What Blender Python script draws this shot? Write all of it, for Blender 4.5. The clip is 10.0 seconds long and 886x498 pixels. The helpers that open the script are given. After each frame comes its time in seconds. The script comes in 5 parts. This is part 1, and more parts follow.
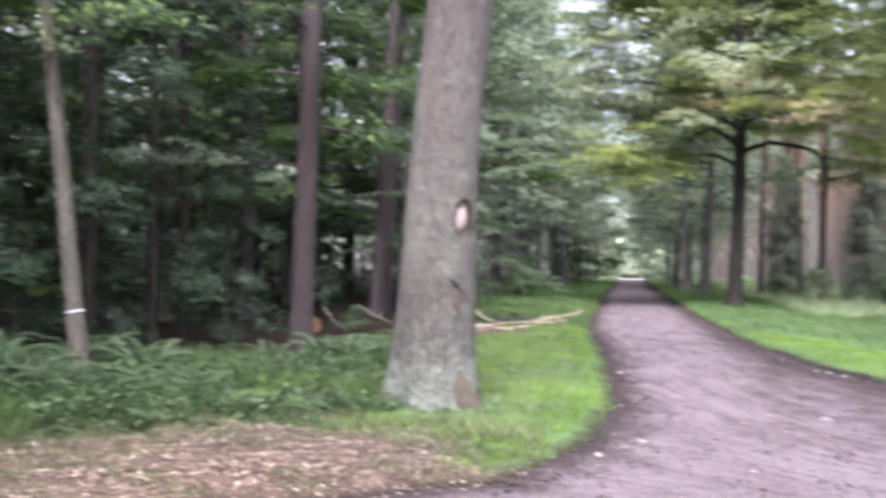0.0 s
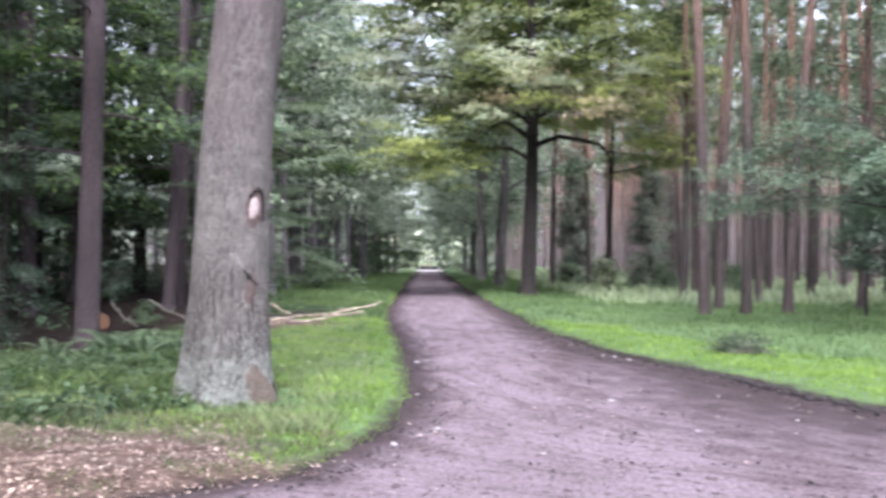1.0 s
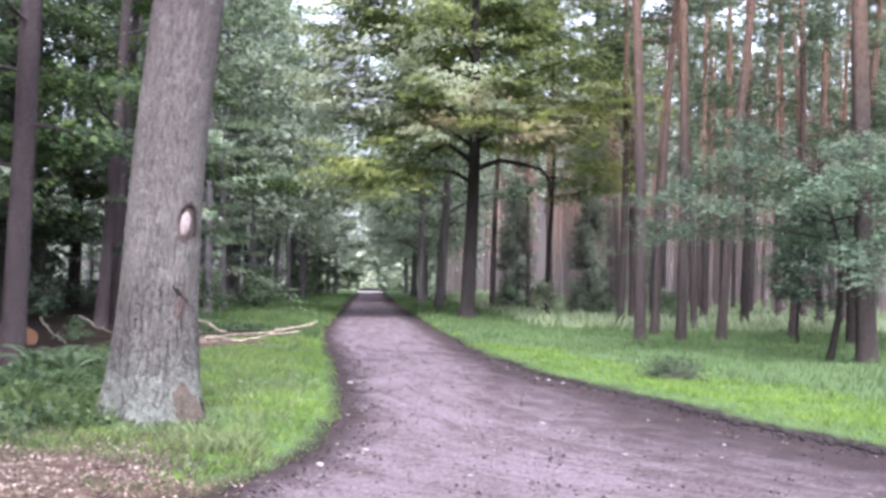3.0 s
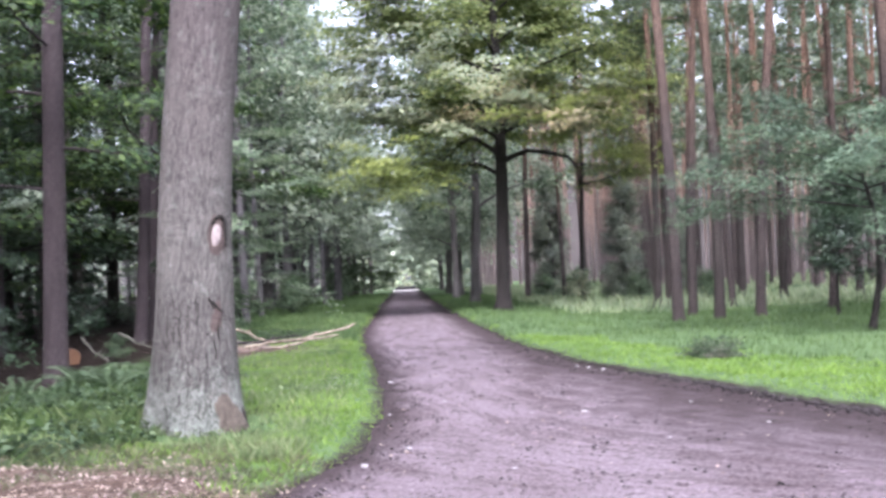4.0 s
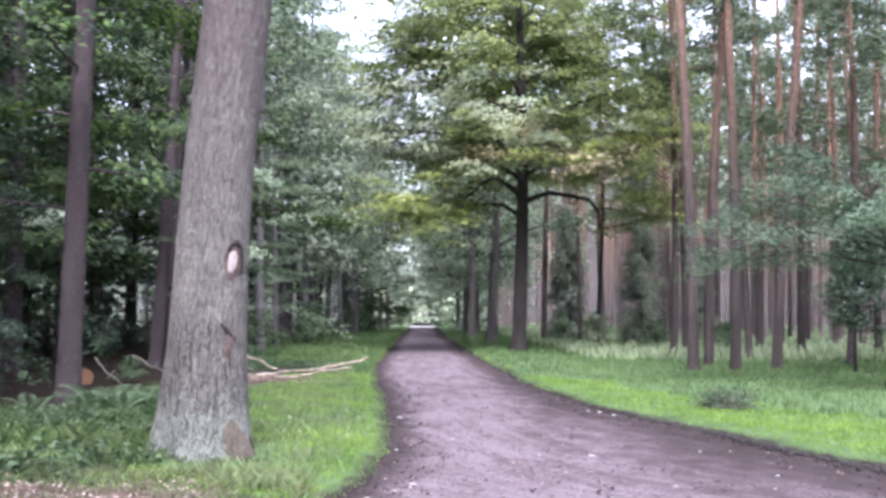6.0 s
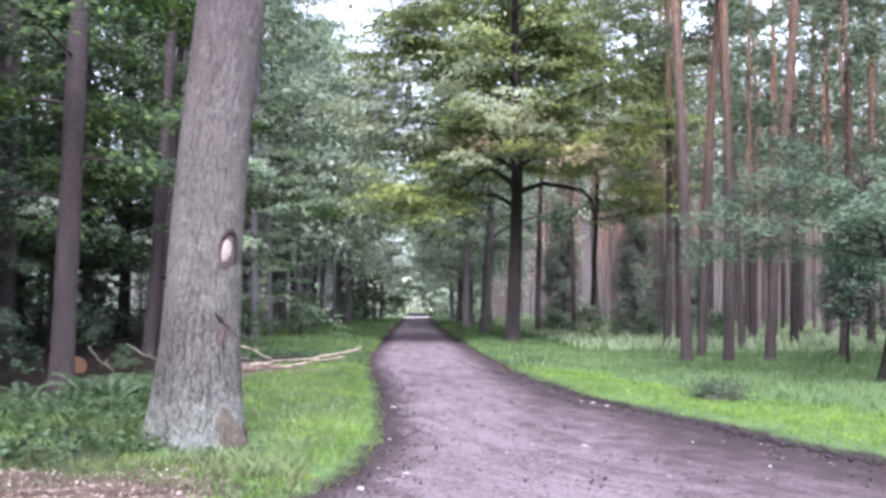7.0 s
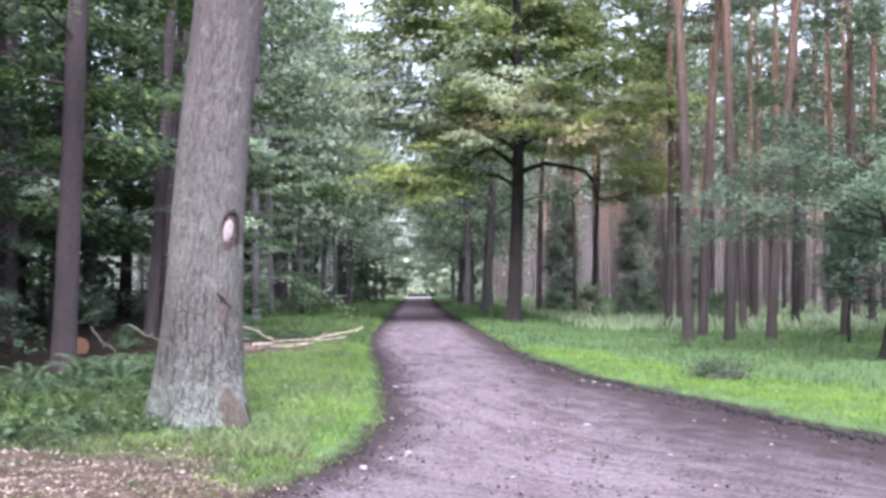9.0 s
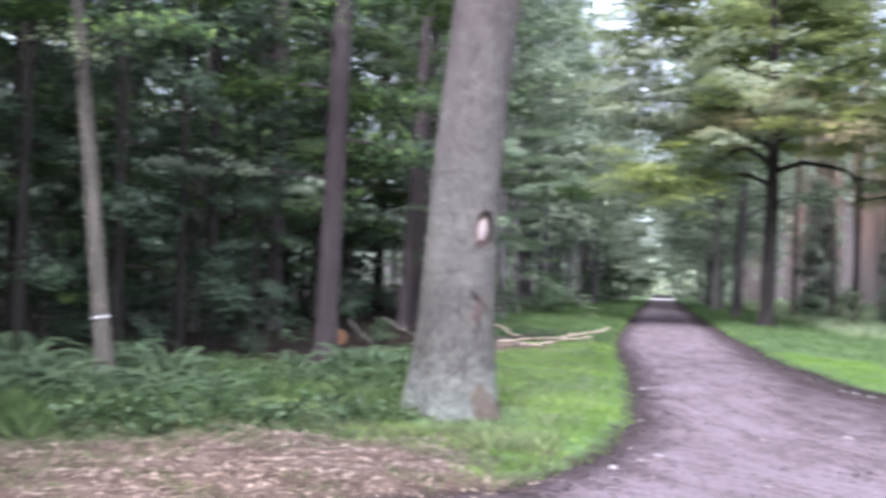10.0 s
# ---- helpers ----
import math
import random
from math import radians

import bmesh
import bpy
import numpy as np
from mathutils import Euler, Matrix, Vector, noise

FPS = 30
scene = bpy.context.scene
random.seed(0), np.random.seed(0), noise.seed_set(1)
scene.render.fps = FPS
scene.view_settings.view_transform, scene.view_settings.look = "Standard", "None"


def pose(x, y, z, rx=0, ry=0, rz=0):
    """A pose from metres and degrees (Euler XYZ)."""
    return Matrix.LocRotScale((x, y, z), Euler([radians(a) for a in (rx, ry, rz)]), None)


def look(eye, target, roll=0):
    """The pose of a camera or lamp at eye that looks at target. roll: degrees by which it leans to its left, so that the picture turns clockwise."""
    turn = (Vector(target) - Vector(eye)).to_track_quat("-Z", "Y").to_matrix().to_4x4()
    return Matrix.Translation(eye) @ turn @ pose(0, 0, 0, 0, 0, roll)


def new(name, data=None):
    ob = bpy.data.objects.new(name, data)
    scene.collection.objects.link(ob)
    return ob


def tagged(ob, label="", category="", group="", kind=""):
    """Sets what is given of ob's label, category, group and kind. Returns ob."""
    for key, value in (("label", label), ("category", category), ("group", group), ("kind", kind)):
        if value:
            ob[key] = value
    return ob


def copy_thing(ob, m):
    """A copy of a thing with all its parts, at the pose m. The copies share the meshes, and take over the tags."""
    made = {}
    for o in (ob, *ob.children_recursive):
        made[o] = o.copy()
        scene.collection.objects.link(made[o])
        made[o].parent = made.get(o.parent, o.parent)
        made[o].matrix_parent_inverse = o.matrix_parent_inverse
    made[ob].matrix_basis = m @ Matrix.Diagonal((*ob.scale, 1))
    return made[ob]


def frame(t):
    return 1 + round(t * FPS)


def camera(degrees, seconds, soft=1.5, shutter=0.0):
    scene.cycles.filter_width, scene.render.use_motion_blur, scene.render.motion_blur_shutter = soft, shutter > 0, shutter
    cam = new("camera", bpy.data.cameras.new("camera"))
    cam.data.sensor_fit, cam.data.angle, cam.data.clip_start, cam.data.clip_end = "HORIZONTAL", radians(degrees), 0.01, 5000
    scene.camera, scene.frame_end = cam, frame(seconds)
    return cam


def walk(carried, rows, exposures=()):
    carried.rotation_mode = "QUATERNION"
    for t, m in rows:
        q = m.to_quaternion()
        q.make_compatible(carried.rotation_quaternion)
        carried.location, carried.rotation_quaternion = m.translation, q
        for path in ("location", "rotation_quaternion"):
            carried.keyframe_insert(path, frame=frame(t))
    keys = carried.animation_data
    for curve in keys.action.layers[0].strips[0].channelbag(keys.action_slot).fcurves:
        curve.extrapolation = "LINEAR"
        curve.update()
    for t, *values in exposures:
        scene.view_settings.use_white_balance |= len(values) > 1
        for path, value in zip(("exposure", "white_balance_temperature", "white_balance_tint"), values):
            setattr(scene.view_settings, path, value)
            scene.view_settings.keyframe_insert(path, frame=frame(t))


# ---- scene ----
cam = camera(44.85, 10.0, soft=3.1, shutter=0.6)
PATH = [
    (0, pose(-0.220, -0.103, 1.664, 90.78, -0.85, 9.85)),
    (0.5, pose(-0.193, -0.056, 1.661, 90.14, -0.57, 2.79)),
    (1, pose(-0.175, -0.001, 1.638, 90.50, -0.27, -0.79)),
    (1.5, pose(-0.185, 0.027, 1.627, 90.08, -0.16, -5.11)),
    (2, pose(-0.145, 0.034, 1.619, 92.26, 0.17, -5.94)),
    (2.5, pose(-0.145, 0.039, 1.611, 92.27, -0.92, -4.22)),
    (2.7, pose(-0.101, 0.042, 1.613, 91.65, -1.47, -3.81)),
    (3.8, pose(-0.059, -0.005, 1.624, 92.00, 0.90, -3.31)),
    (4, pose(-0.045, 0.033, 1.624, 91.47, 2.44, -2.00)),
    (4.5, pose(-0.007, 0.033, 1.611, 92.41, 1.82, -0.37)),
    (5, pose(0.003, 0.019, 1.611, 93.56, -0.86, -0.81)),
    (6.5, pose(0.002, 0.004, 1.607, 93.38, -0.09, -1.18)),
    (7, pose(0.001, 0.008, 1.603, 93.00, -0.54, -1.41)),
    (7.5, pose(0.000, 0.000, 1.600, 92.70, -0.15, -1.63)),
    (8, pose(0.006, 0.007, 1.596, 92.37, 0.03, -1.57)),
    (8.5, pose(0.007, 0.013, 1.597, 92.25, -0.00, -1.42)),
    (9, pose(-0.007, 0.015, 1.592, 91.96, -0.42, -1.35)),
    (9.2, pose(-0.009, 0.014, 1.592, 91.93, -0.42, -0.91)),
    (9.5, pose(-0.018, 0.009, 1.596, 91.72, -0.46, 2.07)),
    (9.7, pose(-0.045, -0.045, 1.597, 91.70, -1.02, 6.06)),
    (10, pose(-0.081, -0.121, 1.598, 91.66, -1.78, 11.57)),
]
walk(cam, PATH, exposures=[(0.0, 2.53, 5950, 18), (1.0, 2.44, 5760, 22), (2.0, 2.43, 5760, 23), (4.5, 2.44, 5690, 22.5), (8.0, 2.44, 5610, 22.5), (10.0, 2.44, 5610, 19.5)])

# ---- world and light: an overcast, bright day ----
world = bpy.data.worlds.new("sky")
scene.world = world
world.use_nodes = True
wn = world.node_tree.nodes
sky = wn.new("ShaderNodeTexSky")
sky.sky_type = "NISHITA"
sky.sun_disc = False
sky.sun_elevation = radians(43)
sky.sun_rotation = radians(174)
sky.air_density, sky.dust_density, sky.ozone_density = 1.0, 4.0, 0.6
wn["Background"].inputs["Strength"].default_value = 0.15
cloud = wn.new("ShaderNodeHueSaturation")
cloud.inputs["Saturation"].default_value = 0.3
world.node_tree.links.new(sky.outputs[0], cloud.inputs["Color"])
world.node_tree.links.new(cloud.outputs[0], wn["Background"].inputs["Color"])
sun = new("sun", bpy.data.lights.new("sun", "SUN"))
sun.data.energy, sun.data.angle, sun.data.color = 2.3, radians(30), (1.0, 0.96, 0.9)
sun.matrix_world = look((1.5, -18, 17), (0, 0, 0))

# ---- materials ----


def material(name, rough=0.8, spec=0.3):
    m = bpy.data.materials.new(name)
    m.use_nodes = True
    b = m.node_tree.nodes["Principled BSDF"]
    b.inputs["Roughness"].default_value = rough
    b.inputs["Specular IOR Level"].default_value = spec
    return m, m.node_tree.nodes, m.node_tree.links, b


def ramp(nodes, stops):
    r = nodes.new("ShaderNodeValToRGB")
    while len(r.color_ramp.elements) < len(stops):
        r.color_ramp.elements.new(0.5)
    for e, (p, c) in zip(r.color_ramp.elements, stops):
        e.position, e.color = p, (*c, 1)
    return r


def coords(nodes, links, scale):
    tc, mp = nodes.new("ShaderNodeTexCoord"), nodes.new("ShaderNodeMapping")
    mp.inputs["Scale"].default_value = scale
    links.new(tc.outputs["Object"], mp.inputs["Vector"])
    return mp.outputs[0]


def noise_tex(nodes, links, vec, scale, detail=4, rough=0.6):
    n = nodes.new("ShaderNodeTexNoise")
    n.inputs["Scale"].default_value, n.inputs["Detail"].default_value = scale, detail
    n.inputs["Roughness"].default_value = rough
    links.new(vec, n.inputs["Vector"])
    return n.outputs["Fac"]


def mix(nodes, links, fac, a, b, mode="MIX"):
    n = nodes.new("ShaderNodeMix")
    n.data_type, n.blend_type = "RGBA", mode
    for sock, v in ((n.inputs[0], fac), (n.inputs[6], a), (n.inputs[7], b)):
        if isinstance(v, bpy.types.NodeSocket):
            links.new(v, sock)
        else:
            sock.default_value = v if isinstance(v, float) else (*v, 1)
    return n.outputs[2]


def bump(nodes, links, bsdf, height, strength, distance=0.02):
    b = nodes.new("ShaderNodeBump")
    b.inputs["Strength"].default_value, b.inputs["Distance"].default_value = strength, distance
    links.new(height, b.inputs["Height"])
    links.new(b.outputs[0], bsdf.inputs["Normal"])


def leaf_material(name, dark, mid, light, glow=0.35, rough=0.45, spec=0.4):
    """A leaf: colour varies from leaf to leaf, and light passes through it."""
    m, n, l, b = material(name, rough, spec)
    geo = n.new("ShaderNodeNewGeometry")
    col = ramp(n, [(0.0, dark), (0.5, mid), (1.0, light)])
    l.new(geo.outputs["Random Per Island"], col.inputs[0])
    patch = noise_tex(n, l, coords(n, l, (1, 1, 1)), 0.5, 2)
    tone = ramp(n, [(0.3, (0.7, 0.72, 0.75)), (0.7, (1.2, 1.15, 1.0))])
    l.new(patch, tone.inputs[0])
    c = mix(n, l, 1.0, col.outputs[0], tone.outputs[0], "MULTIPLY")
    l.new(c, b.inputs["Base Color"])
    tr, add = n.new("ShaderNodeBsdfTranslucent"), n.new("ShaderNodeMixShader")
    l.new(c, tr.inputs["Color"])
    add.inputs[0].default_value = glow
    l.new(b.outputs[0], add.inputs[1])
    l.new(tr.outputs[0], add.inputs[2])
    l.new(add.outputs[0], n["Material Output"].inputs["Surface"])
    return m


def bark_material(name, deep, mid, top, scale=1.0, stretch=0.22, lichen=None, lichen_amount=0.5, upper=None, upper_from=4.0, upper_to=9.0, strength=0.8, plates=0.0):
    """Bark with long upright cracks, patches of another tone and, where asked, lichen or a redder upper stem."""
    m, n, l, b = material(name, 0.9, 0.15)
    v = coords(n, l, (1, 1, stretch))
    warp = noise_tex(n, l, v, 9 * scale, 3)
    cr = n.new("ShaderNodeTexVoronoi")
    cr.feature = "DISTANCE_TO_EDGE"
    cr.inputs["Scale"].default_value = 16 * scale
    cr.inputs["Randomness"].default_value = 1.0
    vv = n.new("ShaderNodeVectorMath")
    vv.operation = "ADD"
    l.new(v, vv.inputs[0])
    l.new(warp, vv.inputs[1])
    l.new(vv.outputs[0], cr.inputs["Vector"])
    fine = noise_tex(n, l, v, 60 * scale, 5, 0.7)
    broad = noise_tex(n, l, coords(n, l, (1, 1, 0.6)), 1.6, 4)
    base = ramp(n, [(0.36, mid), (0.64, top)])
    l.new(fine, base.inputs[0])
    tone = ramp(n, [(0.3, (0.72, 0.7, 0.7)), (0.7, (1.15, 1.12, 1.1))])
    l.new(broad, tone.inputs[0])
    c = mix(n, l, 1.0, base.outputs[0], tone.outputs[0], "MULTIPLY")
    if upper:
        tc, sep, rng_ = n.new("ShaderNodeTexCoord"), n.new("ShaderNodeSeparateXYZ"), n.new("ShaderNodeMapRange")
        l.new(tc.outputs["Object"], sep.inputs[0])
        l.new(sep.outputs["Z"], rng_.inputs[0])
        rng_.inputs[1].default_value, rng_.inputs[2].default_value = upper_from, upper_to
        up = mix(n, l, fine, tuple(x * 0.7 for x in upper), upper)
        c = mix(n, l, rng_.outputs[0], c, up)
    crack = ramp(n, [(0.0, (0, 0, 0)), (0.16, (1, 1, 1))])
    l.new(cr.outputs["Distance"], crack.inputs[0])
    c = mix(n, l, crack.outputs[0], deep, c)
    if lichen:
        spots = noise_tex(n, l, coords(n, l, (1, 1, 1)), 7, 5, 0.7)
        tc, sep, low = n.new("ShaderNodeTexCoord"), n.new("ShaderNodeSeparateXYZ"), n.new("ShaderNodeMapRange")
        l.new(tc.outputs["Object"], sep.inputs[0])
        l.new(sep.outputs["Z"], low.inputs[0])
        low.inputs[1].default_value, low.inputs[2].default_value = 0.1, 1.0
        low.inputs[3].default_value, low.inputs[4].default_value = lichen_amount, 0.03
        sm, th = n.new("ShaderNodeMath"), n.new("ShaderNodeMapRange")
        l.new(spots, sm.inputs[0])
        l.new(low.outputs[0], sm.inputs[1])
        l.new(sm.outputs[0], th.inputs[0])
        th.inputs[1].default_value, th.inputs[2].default_value = 0.58, 1.05
        c = mix(n, l, th.outputs[0], c, lichen)
        dots = noise_tex(n, l, coords(n, l, (1, 1, 0.7)), 30, 4, 0.7)
        dark, amount = n.new("ShaderNodeMapRange"), n.new("ShaderNodeMath")
        l.new(dots, dark.inputs[0])
        dark.inputs[1].default_value, dark.inputs[2].default_value = 0.53, 0.61
        amount.operation = "MULTIPLY"
        l.new(dark.outputs[0], amount.inputs[0])
        l.new(low.outputs[0], amount.inputs[1])
        amount.use_clamp = True
        c = mix(n, l, amount.outputs[0], c, (0.02, 0.018, 0.016))
    l.new(c, b.inputs["Base Color"])
    if plates:
        # short blocky plates low on the stem
        pl = n.new("ShaderNodeTexVoronoi")
        pl.feature = "DISTANCE_TO_EDGE"
        pl.inputs["Scale"].default_value = 15
        pv = n.new("ShaderNodeVectorMath")
        l.new(coords(n, l, (1, 1, 0.5)), pv.inputs[0])
        l.new(warp, pv.inputs[1])
        l.new(pv.outputs[0], pl.inputs["Vector"])
        gap, zone, cut = ramp(n, [(0.0, (1, 1, 1)), (0.1, (0, 0, 0))]), n.new("ShaderNodeMapRange"), n.new("ShaderNodeMath")
        l.new(pl.outputs["Distance"], gap.inputs[0])
        l.new(sep.outputs["Z"], zone.inputs[0])
        zone.inputs[1].default_value, zone.inputs[2].default_value = 0.7, 1.6
        zone.inputs[3].default_value, zone.inputs[4].default_value = plates, 0.0
        cut.operation = "MULTIPLY"
        l.new(gap.outputs[0], cut.inputs[0])
        l.new(zone.outputs[0], cut.inputs[1])
        c = mix(n, l, cut.outputs[0], c, deep)
        l.new(c, b.inputs["Base Color"])
    bump(n, l, b, crack.outputs[0], strength, 0.03)
    return m


def plain_material(name, a, c, scale=12, rough=0.8, spec=0.2, strength=0.3):
    m, n, l, b = material(name, rough, spec)
    f = noise_tex(n, l, coords(n, l, (1, 1, 1)), scale, 5)
    r = ramp(n, [(0.3, a), (0.7, c)])
    l.new(f, r.inputs[0])
    l.new(r.outputs[0], b.inputs["Base Color"])
    bump(n, l, b, f, strength, 0.01)
    return m


BARK_OAK = bark_material("bark_oak", (0.017, 0.016, 0.015), (0.082, 0.077, 0.071), (0.162, 0.156, 0.143), 1.75, 0.11, (0.182, 0.2, 0.174), 0.42, upper=(0.106, 0.087, 0.085), upper_from=2.2, upper_to=5.2, strength=0.7, plates=1.0)
BARK_BROWN = bark_material("bark_brown", (0.02, 0.016, 0.017), (0.05, 0.04, 0.043), (0.085, 0.07, 0.072), 1.5, 0.3)
BARK_GREY = bark_material("bark_grey", (0.0375, 0.03525, 0.03), (0.105, 0.0975, 0.0825), (0.165, 0.15, 0.1312), 1.5, 0.3)
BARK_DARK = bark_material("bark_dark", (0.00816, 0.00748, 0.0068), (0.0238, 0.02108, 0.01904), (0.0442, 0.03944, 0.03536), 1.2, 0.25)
BARK_AVENUE = bark_material("bark_avenue", (0.01, 0.009, 0.0085), (0.027, 0.0235, 0.022), (0.05, 0.044, 0.041), 1.2, 0.25)
BARK_PINE = bark_material("bark_pine", (0.016, 0.0132, 0.0125), (0.046, 0.0375, 0.0352), (0.088, 0.072, 0.067), 1.3, 0.25, upper=(0.25, 0.157, 0.112), upper_from=5.0, upper_to=12.0)
BARK_PINE_DARK = bark_material("bark_pine_dark", (0.013, 0.0113, 0.0103), (0.036, 0.03, 0.0275), (0.072, 0.061, 0.0555), 1.3, 0.25, upper=(0.26, 0.16, 0.11), upper_from=5.0, upper_to=12.0)
# three barks with the haze of distance put into their paler colours
BARK_PINE_HAZE = bark_material("bark_pine_haze", (0.074, 0.06, 0.057), (0.145, 0.12, 0.115), (0.22, 0.186, 0.178), 1.3, 0.25, upper=(0.31, 0.2, 0.152), upper_from=3.0, upper_to=10.0)
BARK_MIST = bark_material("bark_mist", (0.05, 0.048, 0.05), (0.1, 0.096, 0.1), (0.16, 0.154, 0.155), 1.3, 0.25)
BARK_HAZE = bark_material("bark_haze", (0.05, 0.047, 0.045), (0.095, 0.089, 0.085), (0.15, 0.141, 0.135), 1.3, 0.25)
LEAF_AVENUE = leaf_material("leaf_avenue", (0.058, 0.084, 0.026), (0.142, 0.188, 0.06), (0.315, 0.355, 0.14), 0.64, 0.33, 0.7)
# lit copy of the avenue leaf, the light being put into its colour
LEAF_AVENUE_LIT = leaf_material("leaf_avenue_lit", (0.15, 0.195, 0.055), (0.235, 0.285, 0.085), (0.36, 0.4, 0.155), 0.6, 0.4, 0.5)
LEAF_DRY = leaf_material("leaf_dry", (0.17, 0.16, 0.09), (0.245, 0.215, 0.13), (0.34, 0.295, 0.2), 0.4, 0.5, 0.4)
# air haze put into the leaf colour, mainly for distant crowns
LEAF_HAZE = leaf_material("leaf_haze", (0.175, 0.225, 0.165), (0.255, 0.312, 0.238), (0.36, 0.41, 0.33), 0.5, 0.4, 0.5)
LEAF_HERB = leaf_material("leaf_herb", (0.019, 0.036, 0.017), (0.039, 0.066, 0.032), (0.08, 0.114, 0.062), 0.4, 0.6, 0.25)
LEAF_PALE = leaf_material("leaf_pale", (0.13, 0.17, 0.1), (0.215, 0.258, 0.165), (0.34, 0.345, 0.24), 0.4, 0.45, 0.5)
LEAF_BEECH = leaf_material("leaf_beech", (0.011, 0.026, 0.009), (0.027, 0.055, 0.018), (0.108, 0.162, 0.042), 0.45, 0.4, 0.5)
# green leaf with sky sheen and haze painted into its lighter tones
LEAF_SHEEN_HAZE = leaf_material("leaf_sheen_haze", (0.036, 0.064, 0.036), (0.11, 0.163, 0.092), (0.29, 0.345, 0.25), 0.5, 0.38, 0.6)
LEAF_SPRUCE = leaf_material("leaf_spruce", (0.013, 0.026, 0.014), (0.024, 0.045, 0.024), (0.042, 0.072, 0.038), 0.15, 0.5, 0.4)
LEAF_PINE = leaf_material("leaf_pine", (0.04508, 0.06854, 0.04122), (0.07084, 0.1028, 0.05667), (0.1095, 0.1428, 0.07728), 0.25, 0.5, 0.4)
# needle green of trees further off, paled to paint in the haze
LEAF_PINE_HAZE = leaf_material("leaf_pine_haze", (0.1, 0.125, 0.095), (0.145, 0.172, 0.13), (0.2, 0.222, 0.17), 0.3, 0.5, 0.4)
LEAF_BOUGH = leaf_material("leaf_bough", (0.034, 0.06, 0.036), (0.066, 0.104, 0.067), (0.112, 0.155, 0.102), 0.4, 0.6, 0.3)
LEAF_FERN = leaf_material("leaf_fern", (0.032, 0.056, 0.028), (0.064, 0.1, 0.054), (0.135, 0.178, 0.108), 0.35, 0.6, 0.25)
GRASS_VERGE = leaf_material("grass_verge", (0.105, 0.187, 0.039), (0.138, 0.224, 0.052), (0.18, 0.262, 0.078), 0.55, 0.9, 0.05)
GRASS_BANK = leaf_material("grass_bank", (0.08, 0.12, 0.055), (0.135, 0.185, 0.088), (0.22, 0.245, 0.14), 0.5, 0.9, 0.08)
GRASS_FIELD = leaf_material("grass_field", (0.073, 0.12, 0.048), (0.093, 0.146, 0.062), (0.12, 0.174, 0.082), 0.55, 0.9, 0.05)
GRASS_PALE = leaf_material("grass_pale", (0.17, 0.225, 0.13), (0.235, 0.295, 0.18), (0.31, 0.36, 0.24), 0.5, 0.9, 0.05)
GRASS_TALL = leaf_material("grass_tall", (0.022, 0.043, 0.016), (0.043, 0.073, 0.027), (0.086, 0.12, 0.05), 0.4, 0.8, 0.1)
GRASS_TUFT = leaf_material("grass_tuft", (0.027, 0.044, 0.017), (0.05, 0.074, 0.03), (0.09, 0.112, 0.054), 0.35, 0.8, 0.12)
GRASS_DRY = leaf_material("grass_dry", (0.042, 0.052, 0.025), (0.07, 0.08, 0.041), (0.12, 0.12, 0.074), 0.25, 0.8, 0.12)
LITTER = leaf_material("litter_leaf", (0.064, 0.046, 0.038), (0.17, 0.13, 0.114), (0.33, 0.268, 0.238), 0.1, 0.7, 0.2)
WOOD_PALE = plain_material("wood_pale", (0.07, 0.052, 0.036), (0.25, 0.215, 0.165), 9, 0.8)
WOOD_ORANGE = plain_material("wood_orange", (0.066, 0.034, 0.018), (0.1, 0.054, 0.03), 20, 0.8)
WOOD_WOUND = plain_material("wood_wound", (0.1248, 0.1003, 0.09606), (0.1872, 0.1581, 0.152), 25, 0.8)
WOOD_RED = bark_material("wood_red", (0.03, 0.022, 0.02), (0.074, 0.055, 0.049), (0.125, 0.1, 0.091), 1.75, 0.14)
WOOD_FOOT = bark_material("wood_foot", (0.042, 0.034, 0.028), (0.082, 0.068, 0.055), (0.132, 0.114, 0.094), 1.7, 0.08)
BLACK_CRACK = plain_material("black_crack", (0.008, 0.007, 0.006), (0.02, 0.017, 0.015), 30, 0.95)
WHITE_PAINT = plain_material("white_paint", (0.24, 0.24, 0.24), (0.36, 0.36, 0.36), 30, 0.6)
STONE = plain_material("stone", (0.1584, 0.144, 0.1476), (0.2592, 0.2448, 0.2484), 40, 0.8)
SOIL_CLOD = plain_material("soil_clod", (0.008, 0.0065, 0.0065), (0.026, 0.021, 0.021), 30, 0.95)
TWIG_DEAD = plain_material("twig_dead", (0.05, 0.05, 0.04), (0.13, 0.125, 0.1), 20, 0.9)

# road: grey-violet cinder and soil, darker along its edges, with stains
ROAD, rn, rl, rb = material("road_surface", 0.95, 0.04)
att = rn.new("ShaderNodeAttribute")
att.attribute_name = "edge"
grit = noise_tex(rn, rl, coords(rn, rl, (1, 1, 1)), 26, 6, 0.75)
patch = noise_tex(rn, rl, coords(rn, rl, (1, 0.5, 1)), 0.9, 6, 0.65)
speck = noise_tex(rn, rl, coords(rn, rl, (1, 0.8, 1)), 9, 5, 0.7)
r1 = ramp(rn, [(0.34, (0.06, 0.0495, 0.0535)), (0.5, (0.114, 0.0955, 0.1035)), (0.68, (0.198, 0.17, 0.181))])
rl.new(grit, r1.inputs[0])
r2 = ramp(rn, [(0.34, (0.78, 0.75, 0.74)), (0.6, (1.06, 1.05, 1.06))])
rl.new(patch, r2.inputs[0])
r3 = ramp(rn, [(0.34, (0.36, 0.32, 0.31)), (0.45, (1, 1, 1))])
rl.new(speck, r3.inputs[0])
